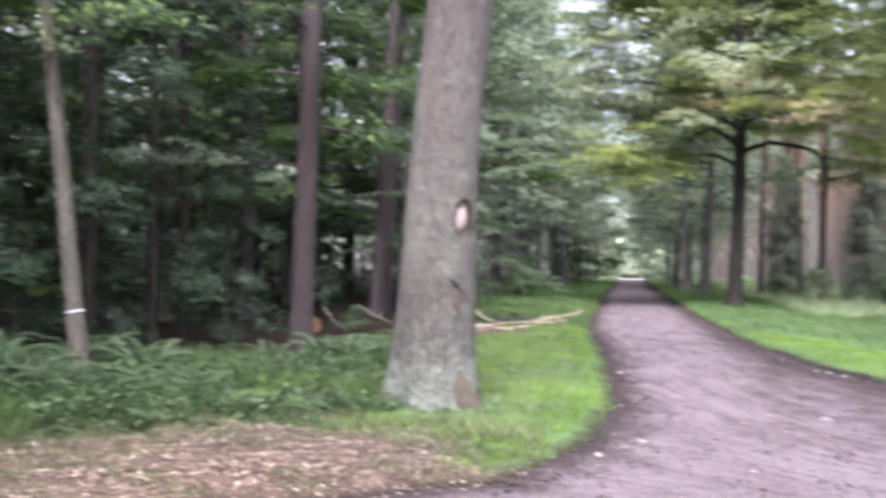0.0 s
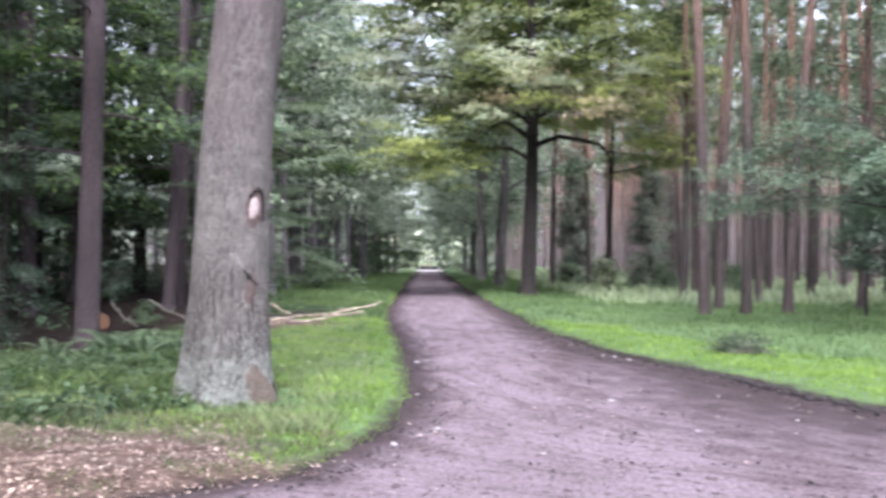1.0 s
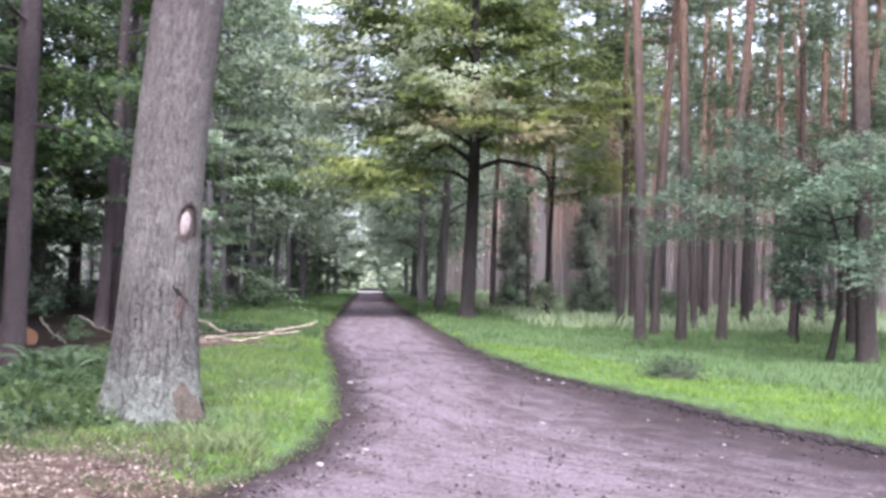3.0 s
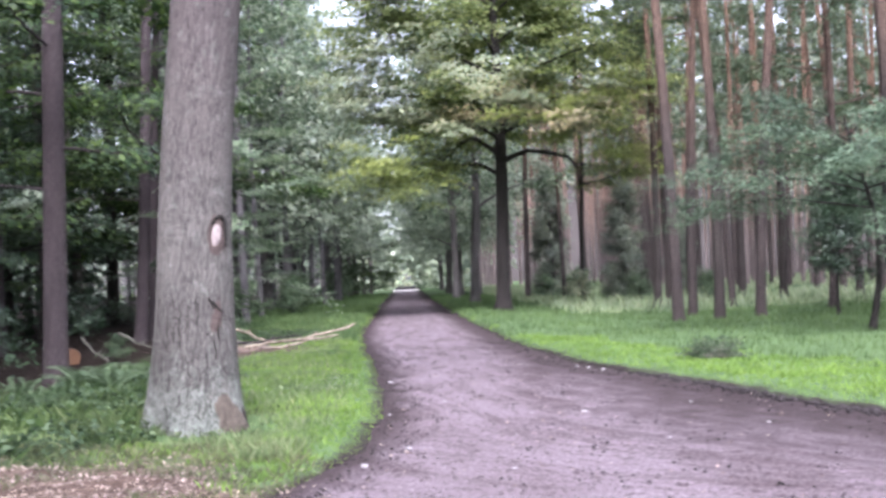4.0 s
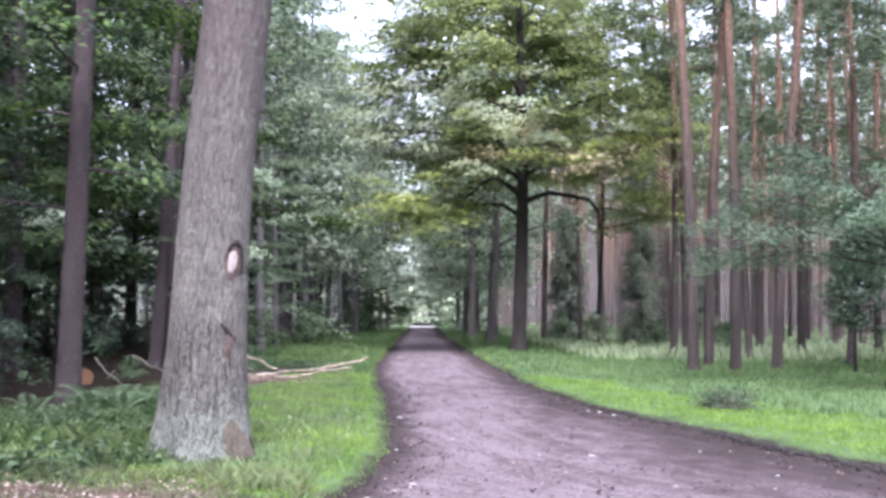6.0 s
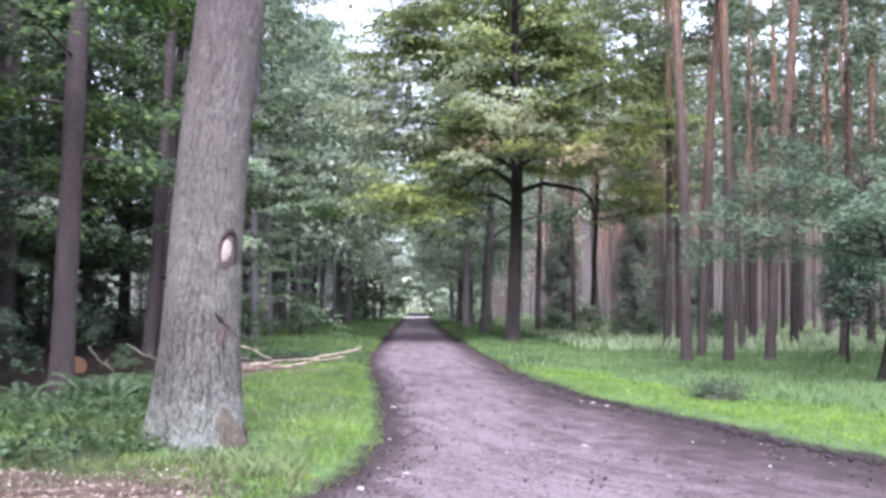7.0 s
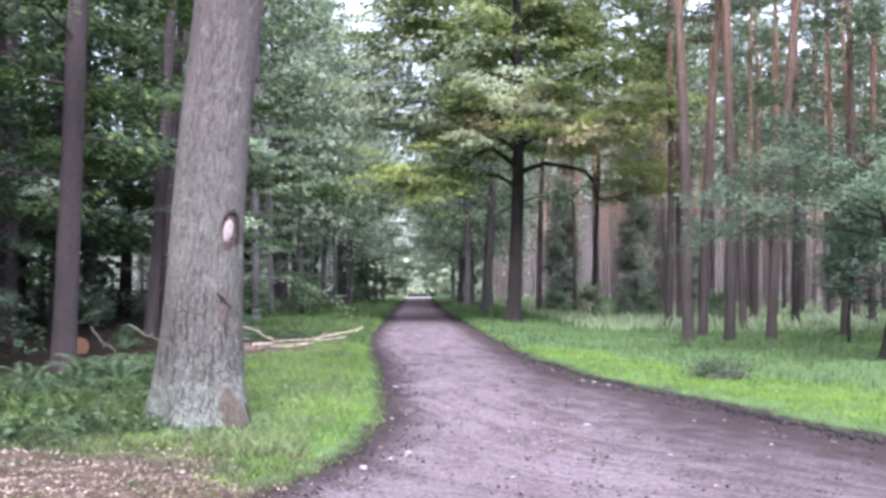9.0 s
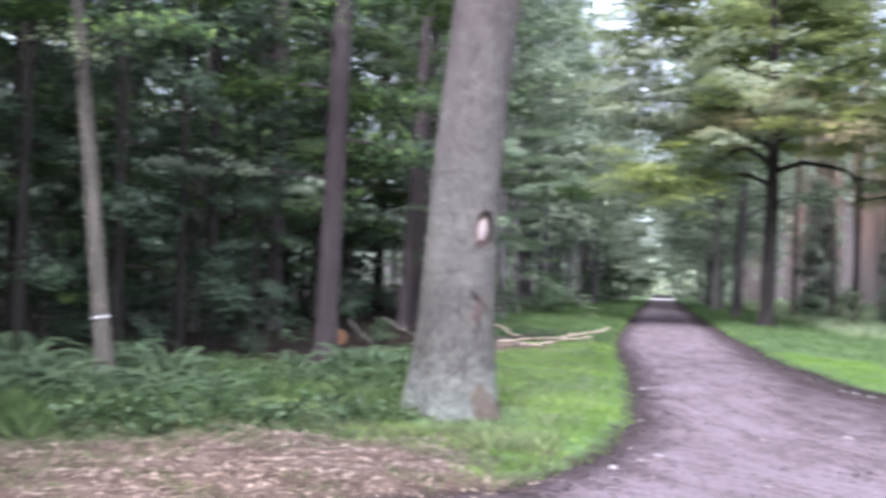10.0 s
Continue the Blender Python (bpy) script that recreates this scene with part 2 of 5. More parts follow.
rc = mix(rn, rl, 1.0, r1.outputs[0], r2.outputs[0], "MULTIPLY")
rc = mix(rn, rl, 1.0, rc, r3.outputs[0], "MULTIPLY")
crumb = noise_tex(rn, rl, coords(rn, rl, (1, 0.7, 1)), 38, 3, 0.6)
r5 = ramp(rn, [(0.33, (0.34, 0.3, 0.3)), (0.4, (1, 1, 1)), (0.66, (1, 1, 1)), (0.74, (1.9, 1.85, 1.85))])
rl.new(crumb, r5.inputs[0])
rc = mix(rn, rl, 1.0, rc, r5.outputs[0], "MULTIPLY")
across, along, lane = rn.new("ShaderNodeAttribute"), rn.new("ShaderNodeSeparateXYZ"), rn.new("ShaderNodeCombineXYZ")
across.attribute_name = "across"
rl.new(coords(rn, rl, (1, 0.14, 1)), along.inputs[0])
rl.new(across.outputs["Fac"], lane.inputs[0])
rl.new(along.outputs["Y"], lane.inputs[1])
streak = noise_tex(rn, rl, lane.outputs[0], 3.4, 6, 0.68)
r4 = ramp(rn, [(0.34, (0.68, 0.64, 0.64)), (0.58, (1.09, 1.08, 1.09))])
rl.new(streak, r4.inputs[0])
rc = mix(rn, rl, 1.0, rc, r4.outputs[0], "MULTIPLY")
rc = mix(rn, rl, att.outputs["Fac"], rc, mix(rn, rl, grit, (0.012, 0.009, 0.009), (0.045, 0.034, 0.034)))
rl.new(rc, rb.inputs["Base Color"])
bump(rn, rl, rb, grit, 0.7, 0.03)

# ground: green sward, brown where leaves lie
GROUND, gn, gl, gb = material("forest_ground", 0.95, 0.1)
gat = gn.new("ShaderNodeAttribute")
gat.attribute_name = "litter"
g1 = noise_tex(gn, gl, coords(gn, gl, (1, 1, 1)), 1.3, 6, 0.65)
g2 = noise_tex(gn, gl, coords(gn, gl, (1, 1, 1)), 22, 5, 0.7)
gr = ramp(gn, [(0.3, (0.046, 0.076, 0.03)), (0.7, (0.072, 0.11, 0.046))])
gl.new(g1, gr.inputs[0])
lr = ramp(gn, [(0.3, (0.034, 0.0245, 0.02)), (0.7, (0.105, 0.078, 0.066))])
gl.new(g2, lr.inputs[0])
g3 = noise_tex(gn, gl, coords(gn, gl, (1, 1, 1)), 3.5, 4, 0.6)
lt = ramp(gn, [(0.35, (0.55, 0.5, 0.46)), (0.62, (1.1, 1.05, 1.0))])
gl.new(g3, lt.inputs[0])
lc = mix(gn, gl, 1.0, lr.outputs[0], lt.outputs[0], "MULTIPLY")
gc = mix(gn, gl, gat.outputs["Fac"], gr.outputs[0], lc)
# needle litter, darkened to near black to paint the wood's shade
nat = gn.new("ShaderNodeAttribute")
nat.attribute_name = "wood_shade"
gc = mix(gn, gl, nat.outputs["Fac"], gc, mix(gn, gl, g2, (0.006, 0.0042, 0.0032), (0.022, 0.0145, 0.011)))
sat = gn.new("ShaderNodeAttribute")
sat.attribute_name = "soil"
gc = mix(gn, gl, sat.outputs["Fac"], gc, mix(gn, gl, g2, (0.008, 0.006, 0.006), (0.028, 0.021, 0.02)))
gl.new(gc, gb.inputs["Base Color"])
bump(gn, gl, gb, g2, 0.6, 0.04)

# ---- mesh tools ----
RNG = np.random.default_rng(7)


def mesh_np(name, pieces, mat, smooth=False):
    """One mesh from a list of (vertices, faces); the faces of one piece all have as many corners."""
    me = bpy.data.meshes.new(name)
    verts, loops, starts, off, pos = [], [], [], 0, 0
    for v, f in pieces:
        v, f = np.asarray(v, float), np.asarray(f, np.int64)
        if len(f) == 0:
            continue
        verts.append(v)
        loops.append((f + off).ravel())
        starts.append(pos + np.arange(len(f)) * f.shape[1])
        off += len(v)
        pos += f.size
    verts, loops, starts = np.concatenate(verts), np.concatenate(loops), np.concatenate(starts)
    me.vertices.add(len(verts))
    me.vertices.foreach_set("co", verts.astype(np.float32).ravel())
    me.loops.add(len(loops))
    me.loops.foreach_set("vertex_index", loops.astype(np.int32))
    me.polygons.add(len(starts))
    me.polygons.foreach_set("loop_start", starts.astype(np.int32))
    me.update(calc_edges=True)
    me.validate()
    if smooth:
        me.polygons.foreach_set("use_smooth", np.ones(len(starts), bool))
    me.materials.append(mat)
    return me


def part(name, pieces, mat, parent, label="", smooth=False):
    ob = new(name, mesh_np(name, pieces, mat, smooth))
    ob.parent = parent
    if label:
        tagged(ob, label)
    return ob


def unit(v):
    v = np.asarray(v, float)
    return v / np.maximum(np.linalg.norm(v, axis=-1, keepdims=True), 1e-9)


def wave(x, y, seed=0):
    """Smooth unevenness between about -1 and 1."""
    r = np.random.default_rng(seed)
    out = 0
    for k in range(6):
        a, b, c = r.uniform(-1.6, 1.6), r.uniform(-1.6, 1.6), r.uniform(0, 6.28)
        out = out + np.sin(a * x * (1 + 0.5 * k) + b * y * (1 + 0.5 * k) + c)
    return out / 4


def tube(path, radii, sides=8, rough=0.0, seed=0, cap=True):
    """A tapered round stem along a path."""
    path, radii = np.asarray(path, float), np.asarray(radii, float)
    m = len(path)
    t = unit(np.gradient(path, axis=0))
    ref = np.where(np.abs(t[:, 2:3]) > 0.8, np.array([[1.0, 0, 0]]), np.array([[0, 0, 1.0]]))
    u = unit(np.cross(ref, t))
    w = np.cross(t, u)
    a = np.arange(sides) / sides * 2 * np.pi
    r = radii[:, None] * np.ones(sides)
    if rough:
        r = r * (1 + rough * np.random.default_rng(seed).normal(size=(m, sides)))
    v = path[:, None] + r[..., None] * (np.cos(a)[None, :, None] * u[:, None] + np.sin(a)[None, :, None] * w[:, None])
    v = v.reshape(-1, 3)
    i, j = np.meshgrid(np.arange(m - 1), np.arange(sides), indexing="ij")
    k = (j + 1) % sides
    f = np.stack([i * sides + j, i * sides + k, (i + 1) * sides + k, (i + 1) * sides + j], -1).reshape(-1, 4)
    out = [(v, f)]
    if cap:
        for row in (0, m - 1):
            ring = v[row * sides:(row + 1) * sides]
            q = np.vstack([ring, path[row]])
            s = np.arange(sides)
            tri = np.stack([s, (s + 1) % sides, np.full(sides, sides)], -1)
            out.append((q, tri[:, ::-1] if row == 0 else tri))
    return out


def leaves(p, size, tilt=0.5, aspect=0.6, rng=RNG, droop=0.0, heading=None, face=None, plain=False):
    """Folded lozenge leaves at the points p, lying more or less flat; plain ones, for far crowns, have one facet."""
    n = len(p)
    nor = np.array([0, 0, 1.0]) + tilt * rng.normal(size=(n, 3))
    nor = unit(nor if face is None else nor + face)
    yaw = rng.uniform(0, 2 * np.pi, n) if heading is None else heading + rng.normal(0, 0.6, n)
    d = np.stack([np.cos(yaw), np.sin(yaw), np.full(n, -droop)], -1)
    d = unit(d - nor * (d * nor).sum(-1, keepdims=True) * (0.3 if droop else 1))
    s = unit(np.cross(nor, d))
    ln = (size * rng.uniform(0.65, 1.35, n))[:, None]
    if plain:
        v = np.stack([p + s * ln * aspect * 0.55, p + d * ln, p - s * ln * aspect * 0.55], 1).reshape(-1, 3)
        return v, np.arange(n * 3).reshape(-1, 3)
    mid = p + d * ln * 0.45 + nor * ln * 0.08
    v = np.stack([p, mid + s * ln * aspect / 2, p + d * ln, mid - s * ln * aspect / 2], 1).reshape(-1, 3)
    f = np.arange(n * 4).reshape(-1, 4)
    return v, f


def blades(p, h, w, lean=0.35, rng=RNG):
    """Grass blades, one bent sliver each."""
    n = len(p)
    a = rng.uniform(0, 2 * np.pi, n)
    side = np.stack([np.cos(a), np.sin(a), np.zeros(n)], -1)
    b = a + np.pi / 2 + rng.normal(0, 0.5, n)
    out = np.stack([np.cos(b), np.sin(b), np.zeros(n)], -1)
    h = (h * rng.uniform(0.5, 1.3, n))[:, None]
    w = (w * rng.uniform(0.7, 1.3, n))[:, None]
    k = (lean * rng.uniform(0.2, 1.6, n))[:, None]
    up = np.array([0, 0, 1.0])
    v = np.stack([p - side * w / 2, p + side * w / 2, p + side * w * 0.35 + up * h * 0.6 + out * h * k * 0.4, p + up * h + out * h * k], 1).reshape(-1, 3)
    f = np.arange(n * 4).reshape(-1, 4)
    return v, f


# ---- plan of the road ----
L_Y = [-6, 3.0, 4.0, 5.0, 6.0, 7.0, 8.0, 8.8, 10.1, 12.8, 17, 25.6, 32, 56, 400]
L_X = [-60, -50, -22, -9, -4.6, -2.42, -1.18, -0.84, -0.47, -0.36, -0.45, -1.0, -1.34, -1.5, -1.5]
R_Y = [-6, 3.0, 4.0, 5.5, 7.0, 8.5, 10.2, 12.2, 15.3, 19.2, 25.6, 36, 77, 400]
R_X = [60, 50, 26, 14, 9.0, 6.7, 5.25, 4.5, 3.75, 2.8, 2.35, 2.1, 1.7, 1.7]


def road_left(y):
    return np.interp(y, L_Y, L_X) + 0.06 * wave(0 * y, y * 0.8, 5) + 0.03 * wave(0 * y, y * 2.3, 6)


def road_right(y):
    return np.interp(y, R_Y, R_X) + 0.07 * wave(0 * y, y * 0.8, 7) + 0.03 * wave(0 * y, y * 2.3, 9)


def ground_height(x, y):
    """The sward stands a hand above the road; under the road the sheet is sunk."""
    x, y = np.asarray(x, float), np.asarray(y, float)
    dl, dr = road_left(y) - x, x - road_right(y)
    out = np.maximum(dl, dr)
    inside = (y > -6) & (y < 145)
    out = np.where(inside, out, np.maximum(out, 1.0))
    soft = np.clip(out / np.where((dr > 0) & (y < 22), 0.1, 0.25), 0, 1)
    foot = np.exp(-((x + 2.3) ** 2 + (y - 11.5) ** 2) / 0.8)
    rough = 0.04 * wave(x * 1.3, y * 1.3, 3) + 0.03 * wave(x * 3.1, y * 3.1, 4)
    bank = np.where(dr > 0, 0.08, 0.03) * np.clip(out / 0.6, 0, 1) * np.where(dr > 0, np.exp(-np.clip(dr - 1.0, 0, 30) / 2.5), 1.0)
    z = np.where(out > 0, soft * (0.03 * np.where(dr > 0, np.exp(-np.clip(dr - 1.0, 0, 30) / 2.5), 1.0) + rough * np.clip(out / 1.5, 0, 1) + bank) * (1 - 0.8 * foot), -0.12)
    return z


def litter_amount(x, y):
    """1 where brown leaves cover the ground."""
    edge = np.interp(x, [-9, -5.6, -3.8, -2.0, -1.3], [7.6, 8.6, 10.1, 10.1, 8.4]) + 0.3 * wave(x * 2, y * 2, 8) + 0.35 * wave(x * 5, y * 4, 58)
    near = np.clip((edge - y) / 1.3 + 0.5, 0, 1) * (x < 0.5)
    spot = np.clip(1.6 - np.hypot((x + 3.9) / 1.5, (y - 25.6) / 1.8), 0, 1)
    near = np.maximum(near, spot)
    return np.clip(near, 0, 1)


def wood_shade_amount(x, y):
    """1 where the close wood's shade is painted onto its needle litter."""
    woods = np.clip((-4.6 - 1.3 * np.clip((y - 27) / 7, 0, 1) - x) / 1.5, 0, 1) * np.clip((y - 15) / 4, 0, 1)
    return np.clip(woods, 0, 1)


def axis_steps(marks):
    return np.concatenate([np.arange(a, b, s) for a, b, s in marks] + [[marks[-1][1]]])


gx = axis_steps([(-500, -60, 40), (-60, -12, 3), (-12, -6, 0.5), (-6, 8, 0.1), (8, 16, 0.4), (16, 60, 3), (60, 500, 40)])
gy = axis_steps([(-500, -30, 40), (-30, -6, 3), (-6, 6, 0.6), (6, 26, 0.12), (26, 60, 0.5), (60, 160, 3), (160, 800, 40)])
GX, GY = np.meshgrid(gx, gy)
gv = np.stack([GX, GY, ground_height(GX, GY)], -1).reshape(-1, 3)
nx, ny = len(gx), len(gy)
ii, jj = np.meshgrid(np.arange(ny - 1), np.arange(nx - 1), indexing="ij")
gf = np.stack([ii * nx + jj, ii * nx + jj + 1, (ii + 1) * nx + jj + 1, (ii + 1) * nx + jj], -1).reshape(-1, 4)
gme = mesh_np("ground", [(gv, gf)], GROUND, True)
la = gme.attributes.new("litter", "FLOAT", "POINT")
la.data.foreach_set("value", litter_amount(gv[:, 0], gv[:, 1]).astype(np.float32))
na = gme.attributes.new("wood_shade", "FLOAT", "POINT")
na.data.foreach_set("value", wood_shade_amount(gv[:, 0], gv[:, 1]).astype(np.float32))
rim = np.maximum(road_left(gv[:, 1]) - gv[:, 0], gv[:, 0] - road_right(gv[:, 1]))
sa = gme.attributes.new("soil", "FLOAT", "POINT")
sa.data.foreach_set("value", np.clip(1.6 - rim / 0.17 + 0.5 * wave(gv[:, 0] * 4, gv[:, 1] * 4, 65), 0, 1).astype(np.float32))
tagged(new("ground", gme), "green forest floor with brown leaf litter beside the track", "ground", kind="structure")

ry = axis_steps([(-5.9, 6, 0.5), (6, 26, 0.15), (26, 60, 0.5), (60, 145, 2)])
ru = np.linspace(0, 1, 61)
RY, RU = np.meshgrid(ry, ru, indexing="ij")
RL, RR = road_left(RY) - 0.06, road_right(RY) + 0.06
RX = RL + (RR - RL) * RU
rz = 0.012 * wave(RX * 2.2, RY * 1.4, 11) + 0.008 * wave(RX * 7, RY * 6, 12) - 0.02 * np.exp(-((np.minimum(RX - RL, RR - RX) - 0.5) / 0.2) ** 2)
rv = np.stack([RX, RY, rz], -1).reshape(-1, 3)
a_, b_ = np.meshgrid(np.arange(len(ry) - 1), np.arange(60), indexing="ij")
rf = np.stack([a_ * 61 + b_, a_ * 61 + b_ + 1, (a_ + 1) * 61 + b_ + 1, (a_ + 1) * 61 + b_], -1).reshape(-1, 4)
rme = mesh_np("road", [(rv, rf)], ROAD, True)
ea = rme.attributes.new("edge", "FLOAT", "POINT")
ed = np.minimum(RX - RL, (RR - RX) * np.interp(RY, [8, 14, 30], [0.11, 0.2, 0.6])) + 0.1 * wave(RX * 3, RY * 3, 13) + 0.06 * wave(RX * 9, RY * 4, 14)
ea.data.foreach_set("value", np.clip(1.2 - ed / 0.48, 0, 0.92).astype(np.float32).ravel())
aa = rme.attributes.new("across", "FLOAT", "POINT")
aa.data.foreach_set("value", (RR - RX).astype(np.float32).ravel())
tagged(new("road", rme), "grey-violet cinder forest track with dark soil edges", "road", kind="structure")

# ---- growing trees ----


def limb_path(start, az, elev, length, bend, rng, n=8, wiggle=0.12):
    pts, p = [np.array(start, float)], np.array(start, float)
    a, e = az, elev
    for _ in range(n - 1):
        p = p + length / (n - 1) * np.array([np.cos(a) * np.cos(e), np.sin(a) * np.cos(e), np.sin(e)])
        pts.append(p.copy())
        a += rng.normal(0, wiggle)
        e += bend / (n - 1) + rng.normal(0, wiggle * 0.6)
    return np.array(pts)


def grow_limb(path, r0, rng, subs=5, sub_len=0.45, twig_step=0.5, sides=5, first=0.3, sub_drop=0.0):
    """A limb with side branches: its stems, and the places where its sprays of leaves sit."""
    m = len(path)
    seg = np.linalg.norm(np.diff(path, axis=0), axis=1).sum()
    bv, bf = tube(path, np.linspace(r0, r0 * 0.2, m), sides, cap=False)[0]
    bv, bf = [bv], [bf[:, :3], bf[:, [0, 2, 3]]]
    held = len(bv[0])
    spots = []
    t = unit(np.gradient(path, axis=0))
    for k in range(subs):
        s = first + (1 - first) * (k + rng.uniform(0.2, 0.8)) / subs
        i = min(int(s * (m - 1)), m - 2)
        q = path[i] + (path[i + 1] - path[i]) * (s * (m - 1) - i)
        az = np.arctan2(t[i, 1], t[i, 0]) + rng.choice([-1, 1]) * rng.uniform(0.5, 1.2)
        ln = seg * sub_len * (1.15 - 0.6 * s) * rng.uniform(0.7, 1.2)
        sp = limb_path(q, az, rng.uniform(-0.2, 0.35) - sub_drop, ln, -0.2 - sub_drop, rng, 5)
        tv, tf = tube(sp, np.linspace(r0 * 0.35, r0 * 0.08, 5), 3, cap=False)[0]
        bv.append(tv)
        bf += [tf[:, :3] + held, tf[:, [0, 2, 3]] + held, np.array([(i * sides, held, held + 1)])]
        held += len(tv)
        for u in np.arange(0.25, 1.01, min(0.4, twig_step / max(ln, 0.1))):
            j = min(int(u * 4), 3)
            spots.append(sp[j] + (sp[j + 1] - sp[j]) * (u * 4 - j))
    for u in np.arange(0.45, 1.01, min(0.3, twig_step / max(seg, 0.1))):
        j = min(int(u * (m - 1)), m - 2)
        spots.append(path[j] + (path[j + 1] - path[j]) * (u * (m - 1) - j))
    return [(np.vstack(bv), np.vstack(bf))], np.array(spots)


def sprays(spots, count, radius, flat, size, tilt, rng, aspect=0.6, droop=0.0, outward=0.7, plain=False):
    """Leaves in flat sprays round the given places."""
    c = np.repeat(spots, count, axis=0)
    n = len(c)
    r = radius * np.sqrt(rng.uniform(0, 1, n)) * rng.uniform(0.6, 1.3, n)
    a = rng.uniform(0, 2 * np.pi, n)
    off = np.stack([r * np.cos(a), r * np.sin(a), flat * radius * rng.normal(size=n) - 0.25 * r * r / radius], -1)
    face = unit(c[:, :2] + off[:, :2]) * outward
    return leaves(c + off, size, tilt, aspect, rng, droop, face=np.column_stack([face, np.zeros(n)]), plain=plain)


def shell_spots(center, radii, n, seed, zmin=0.0, inner=0.72):
    """Places for leaf clumps in the outer skin of a rounded crown, with an uneven outline."""
    rng = np.random.default_rng(seed)
    d = unit(rng.normal(size=(n * 3, 3)))
    bulge = 1 + 0.13 * np.sin(3 * np.arctan2(d[:, 1], d[:, 0]) + 2.5 * d[:, 2] + seed) + 0.09 * np.sin(7 * np.arctan2(d[:, 1], d[:, 0]) - 5 * d[:, 2])
    p = np.asarray(center) + d * np.asarray(radii) * (rng.uniform(inner, 1.0, n * 3) * bulge)[:, None]
    gaps = np.sin(p[:, 0] * 1.9 + seed) * np.sin(p[:, 1] * 1.7) + np.sin(p[:, 2] * 2.3 + p[:, 0])
    return p[(p[:, 2] > zmin + 0.5 * np.sin(p[:, 0] * 1.3)) & (gaps > -0.9)][:n]


def stem(height, r0, r1, lean=(0, 0), sway=0.15, seed=0, n=14, flare=1.35):
    rng = np.random.default_rng(seed)
    z = np.concatenate([[-0.15, 0.0, 0.15, 0.4], np.linspace(0.9, height, n - 4)])
    s = z / height
    ph = rng.uniform(0, 6.28, 2)
    x = lean[0] * z + sway * (np.sin(s * 5 + ph[0]) - np.sin(ph[0]))
    y = lean[1] * z + sway * (np.sin(s * 4 + ph[1]) - np.sin(ph[1]))
    r = r0 + (r1 - r0) * np.clip(s, 0, 1)
    r = r * (1 + (flare - 1) * np.exp(-np.clip(z, 0, None) / 0.25))
    return np.stack([x, y, z], -1), r


def on_stem(path, z):
    return np.array([np.interp(z, path[:, 2], path[:, 0]), np.interp(z, path[:, 2], path[:, 1]), z])


def tree(name, label, category, path, radii, bark, limbs, leaf_mat, leaf_args, seed, group="", sides=12, extra=()):
    """A tree: an empty at its foot, its trunk, each limb, and the crown of leaves."""
    rng = np.random.default_rng(seed)
    root = tagged(new(name), label, category, group)
    part("trunk", tube(path, radii, sides, 0.03, seed), bark, root, smooth=True)
    spots = []
    for lp, r0, kw in limbs:
        pieces, sp = grow_limb(lp, r0, rng, **kw)
        part("limb", pieces, bark, root, smooth=True)
        spots.append(sp)
    if len(extra):
        spots.append(np.asarray(extra, float))
    if spots:
        part("crown", [sprays(np.vstack(spots), rng=rng, **leaf_args)], leaf_mat, root)
    return root


def piece(thing, name):
    """The first part of a thing by that name."""
    return next(c for c in thing.children if c.name.split(".")[0] == name)


def limbs_round(path, z0, z1, count, length, elev, bend, r0, seed, kw, taper=0.5):
    rng = np.random.default_rng(seed)
    out = []
    for k in range(count):
        s = (k + rng.uniform(0, 0.8)) / count
        z = z0 + (z1 - z0) * s
        ln = length * (1 - taper * s) * rng.uniform(0.75, 1.2)
        p = limb_path(on_stem(path, z), k * 2.4 + rng.uniform(-0.4, 0.4), elev + 0.4 * s + rng.normal(0, 0.12), ln, bend, rng)
        out.append((p, r0 * (1 - 0.5 * s), kw))
    return out


def put(ob, x, y, turn=0.0, scale=1.0):
    """Stand a thing on the ground."""
    ob.location = (x, y, float(ground_height(x, y)))
    ob.rotation_euler = (0, 0, turn)
    ob.scale = (scale, scale, scale)
    return ob


def put_copy(ob, x, y, turn=0.0, scale=1.0):
    m = Matrix.LocRotScale((x, y, float(ground_height(x, y))), Euler((0, 0, turn)), None)
    c = copy_thing(ob, m)
    c.scale = (scale, scale, scale)
    return c


# ---- the old oak beside the track ----
OAK = (-2.46, 12.3)
oak = tagged(new("oak_tree"), "thick old oak with furrowed grey bark and a healed wound", "tree")
oak.location = (OAK[0], OAK[1], 0)
OZ = [-0.2, 0.0, 0.5, 1.15, 2.18, 3.08, 4.06, 5.05, 9.0, 16.0]
OX = [0.0, 0.0, -0.01, 0.0, 0.04, 0.11, 0.19, 0.27, 0.5, 0.7]
OR = [0.61, 0.575, 0.512, 0.448, 0.41, 0.40, 0.395, 0.39, 0.35, 0.2]


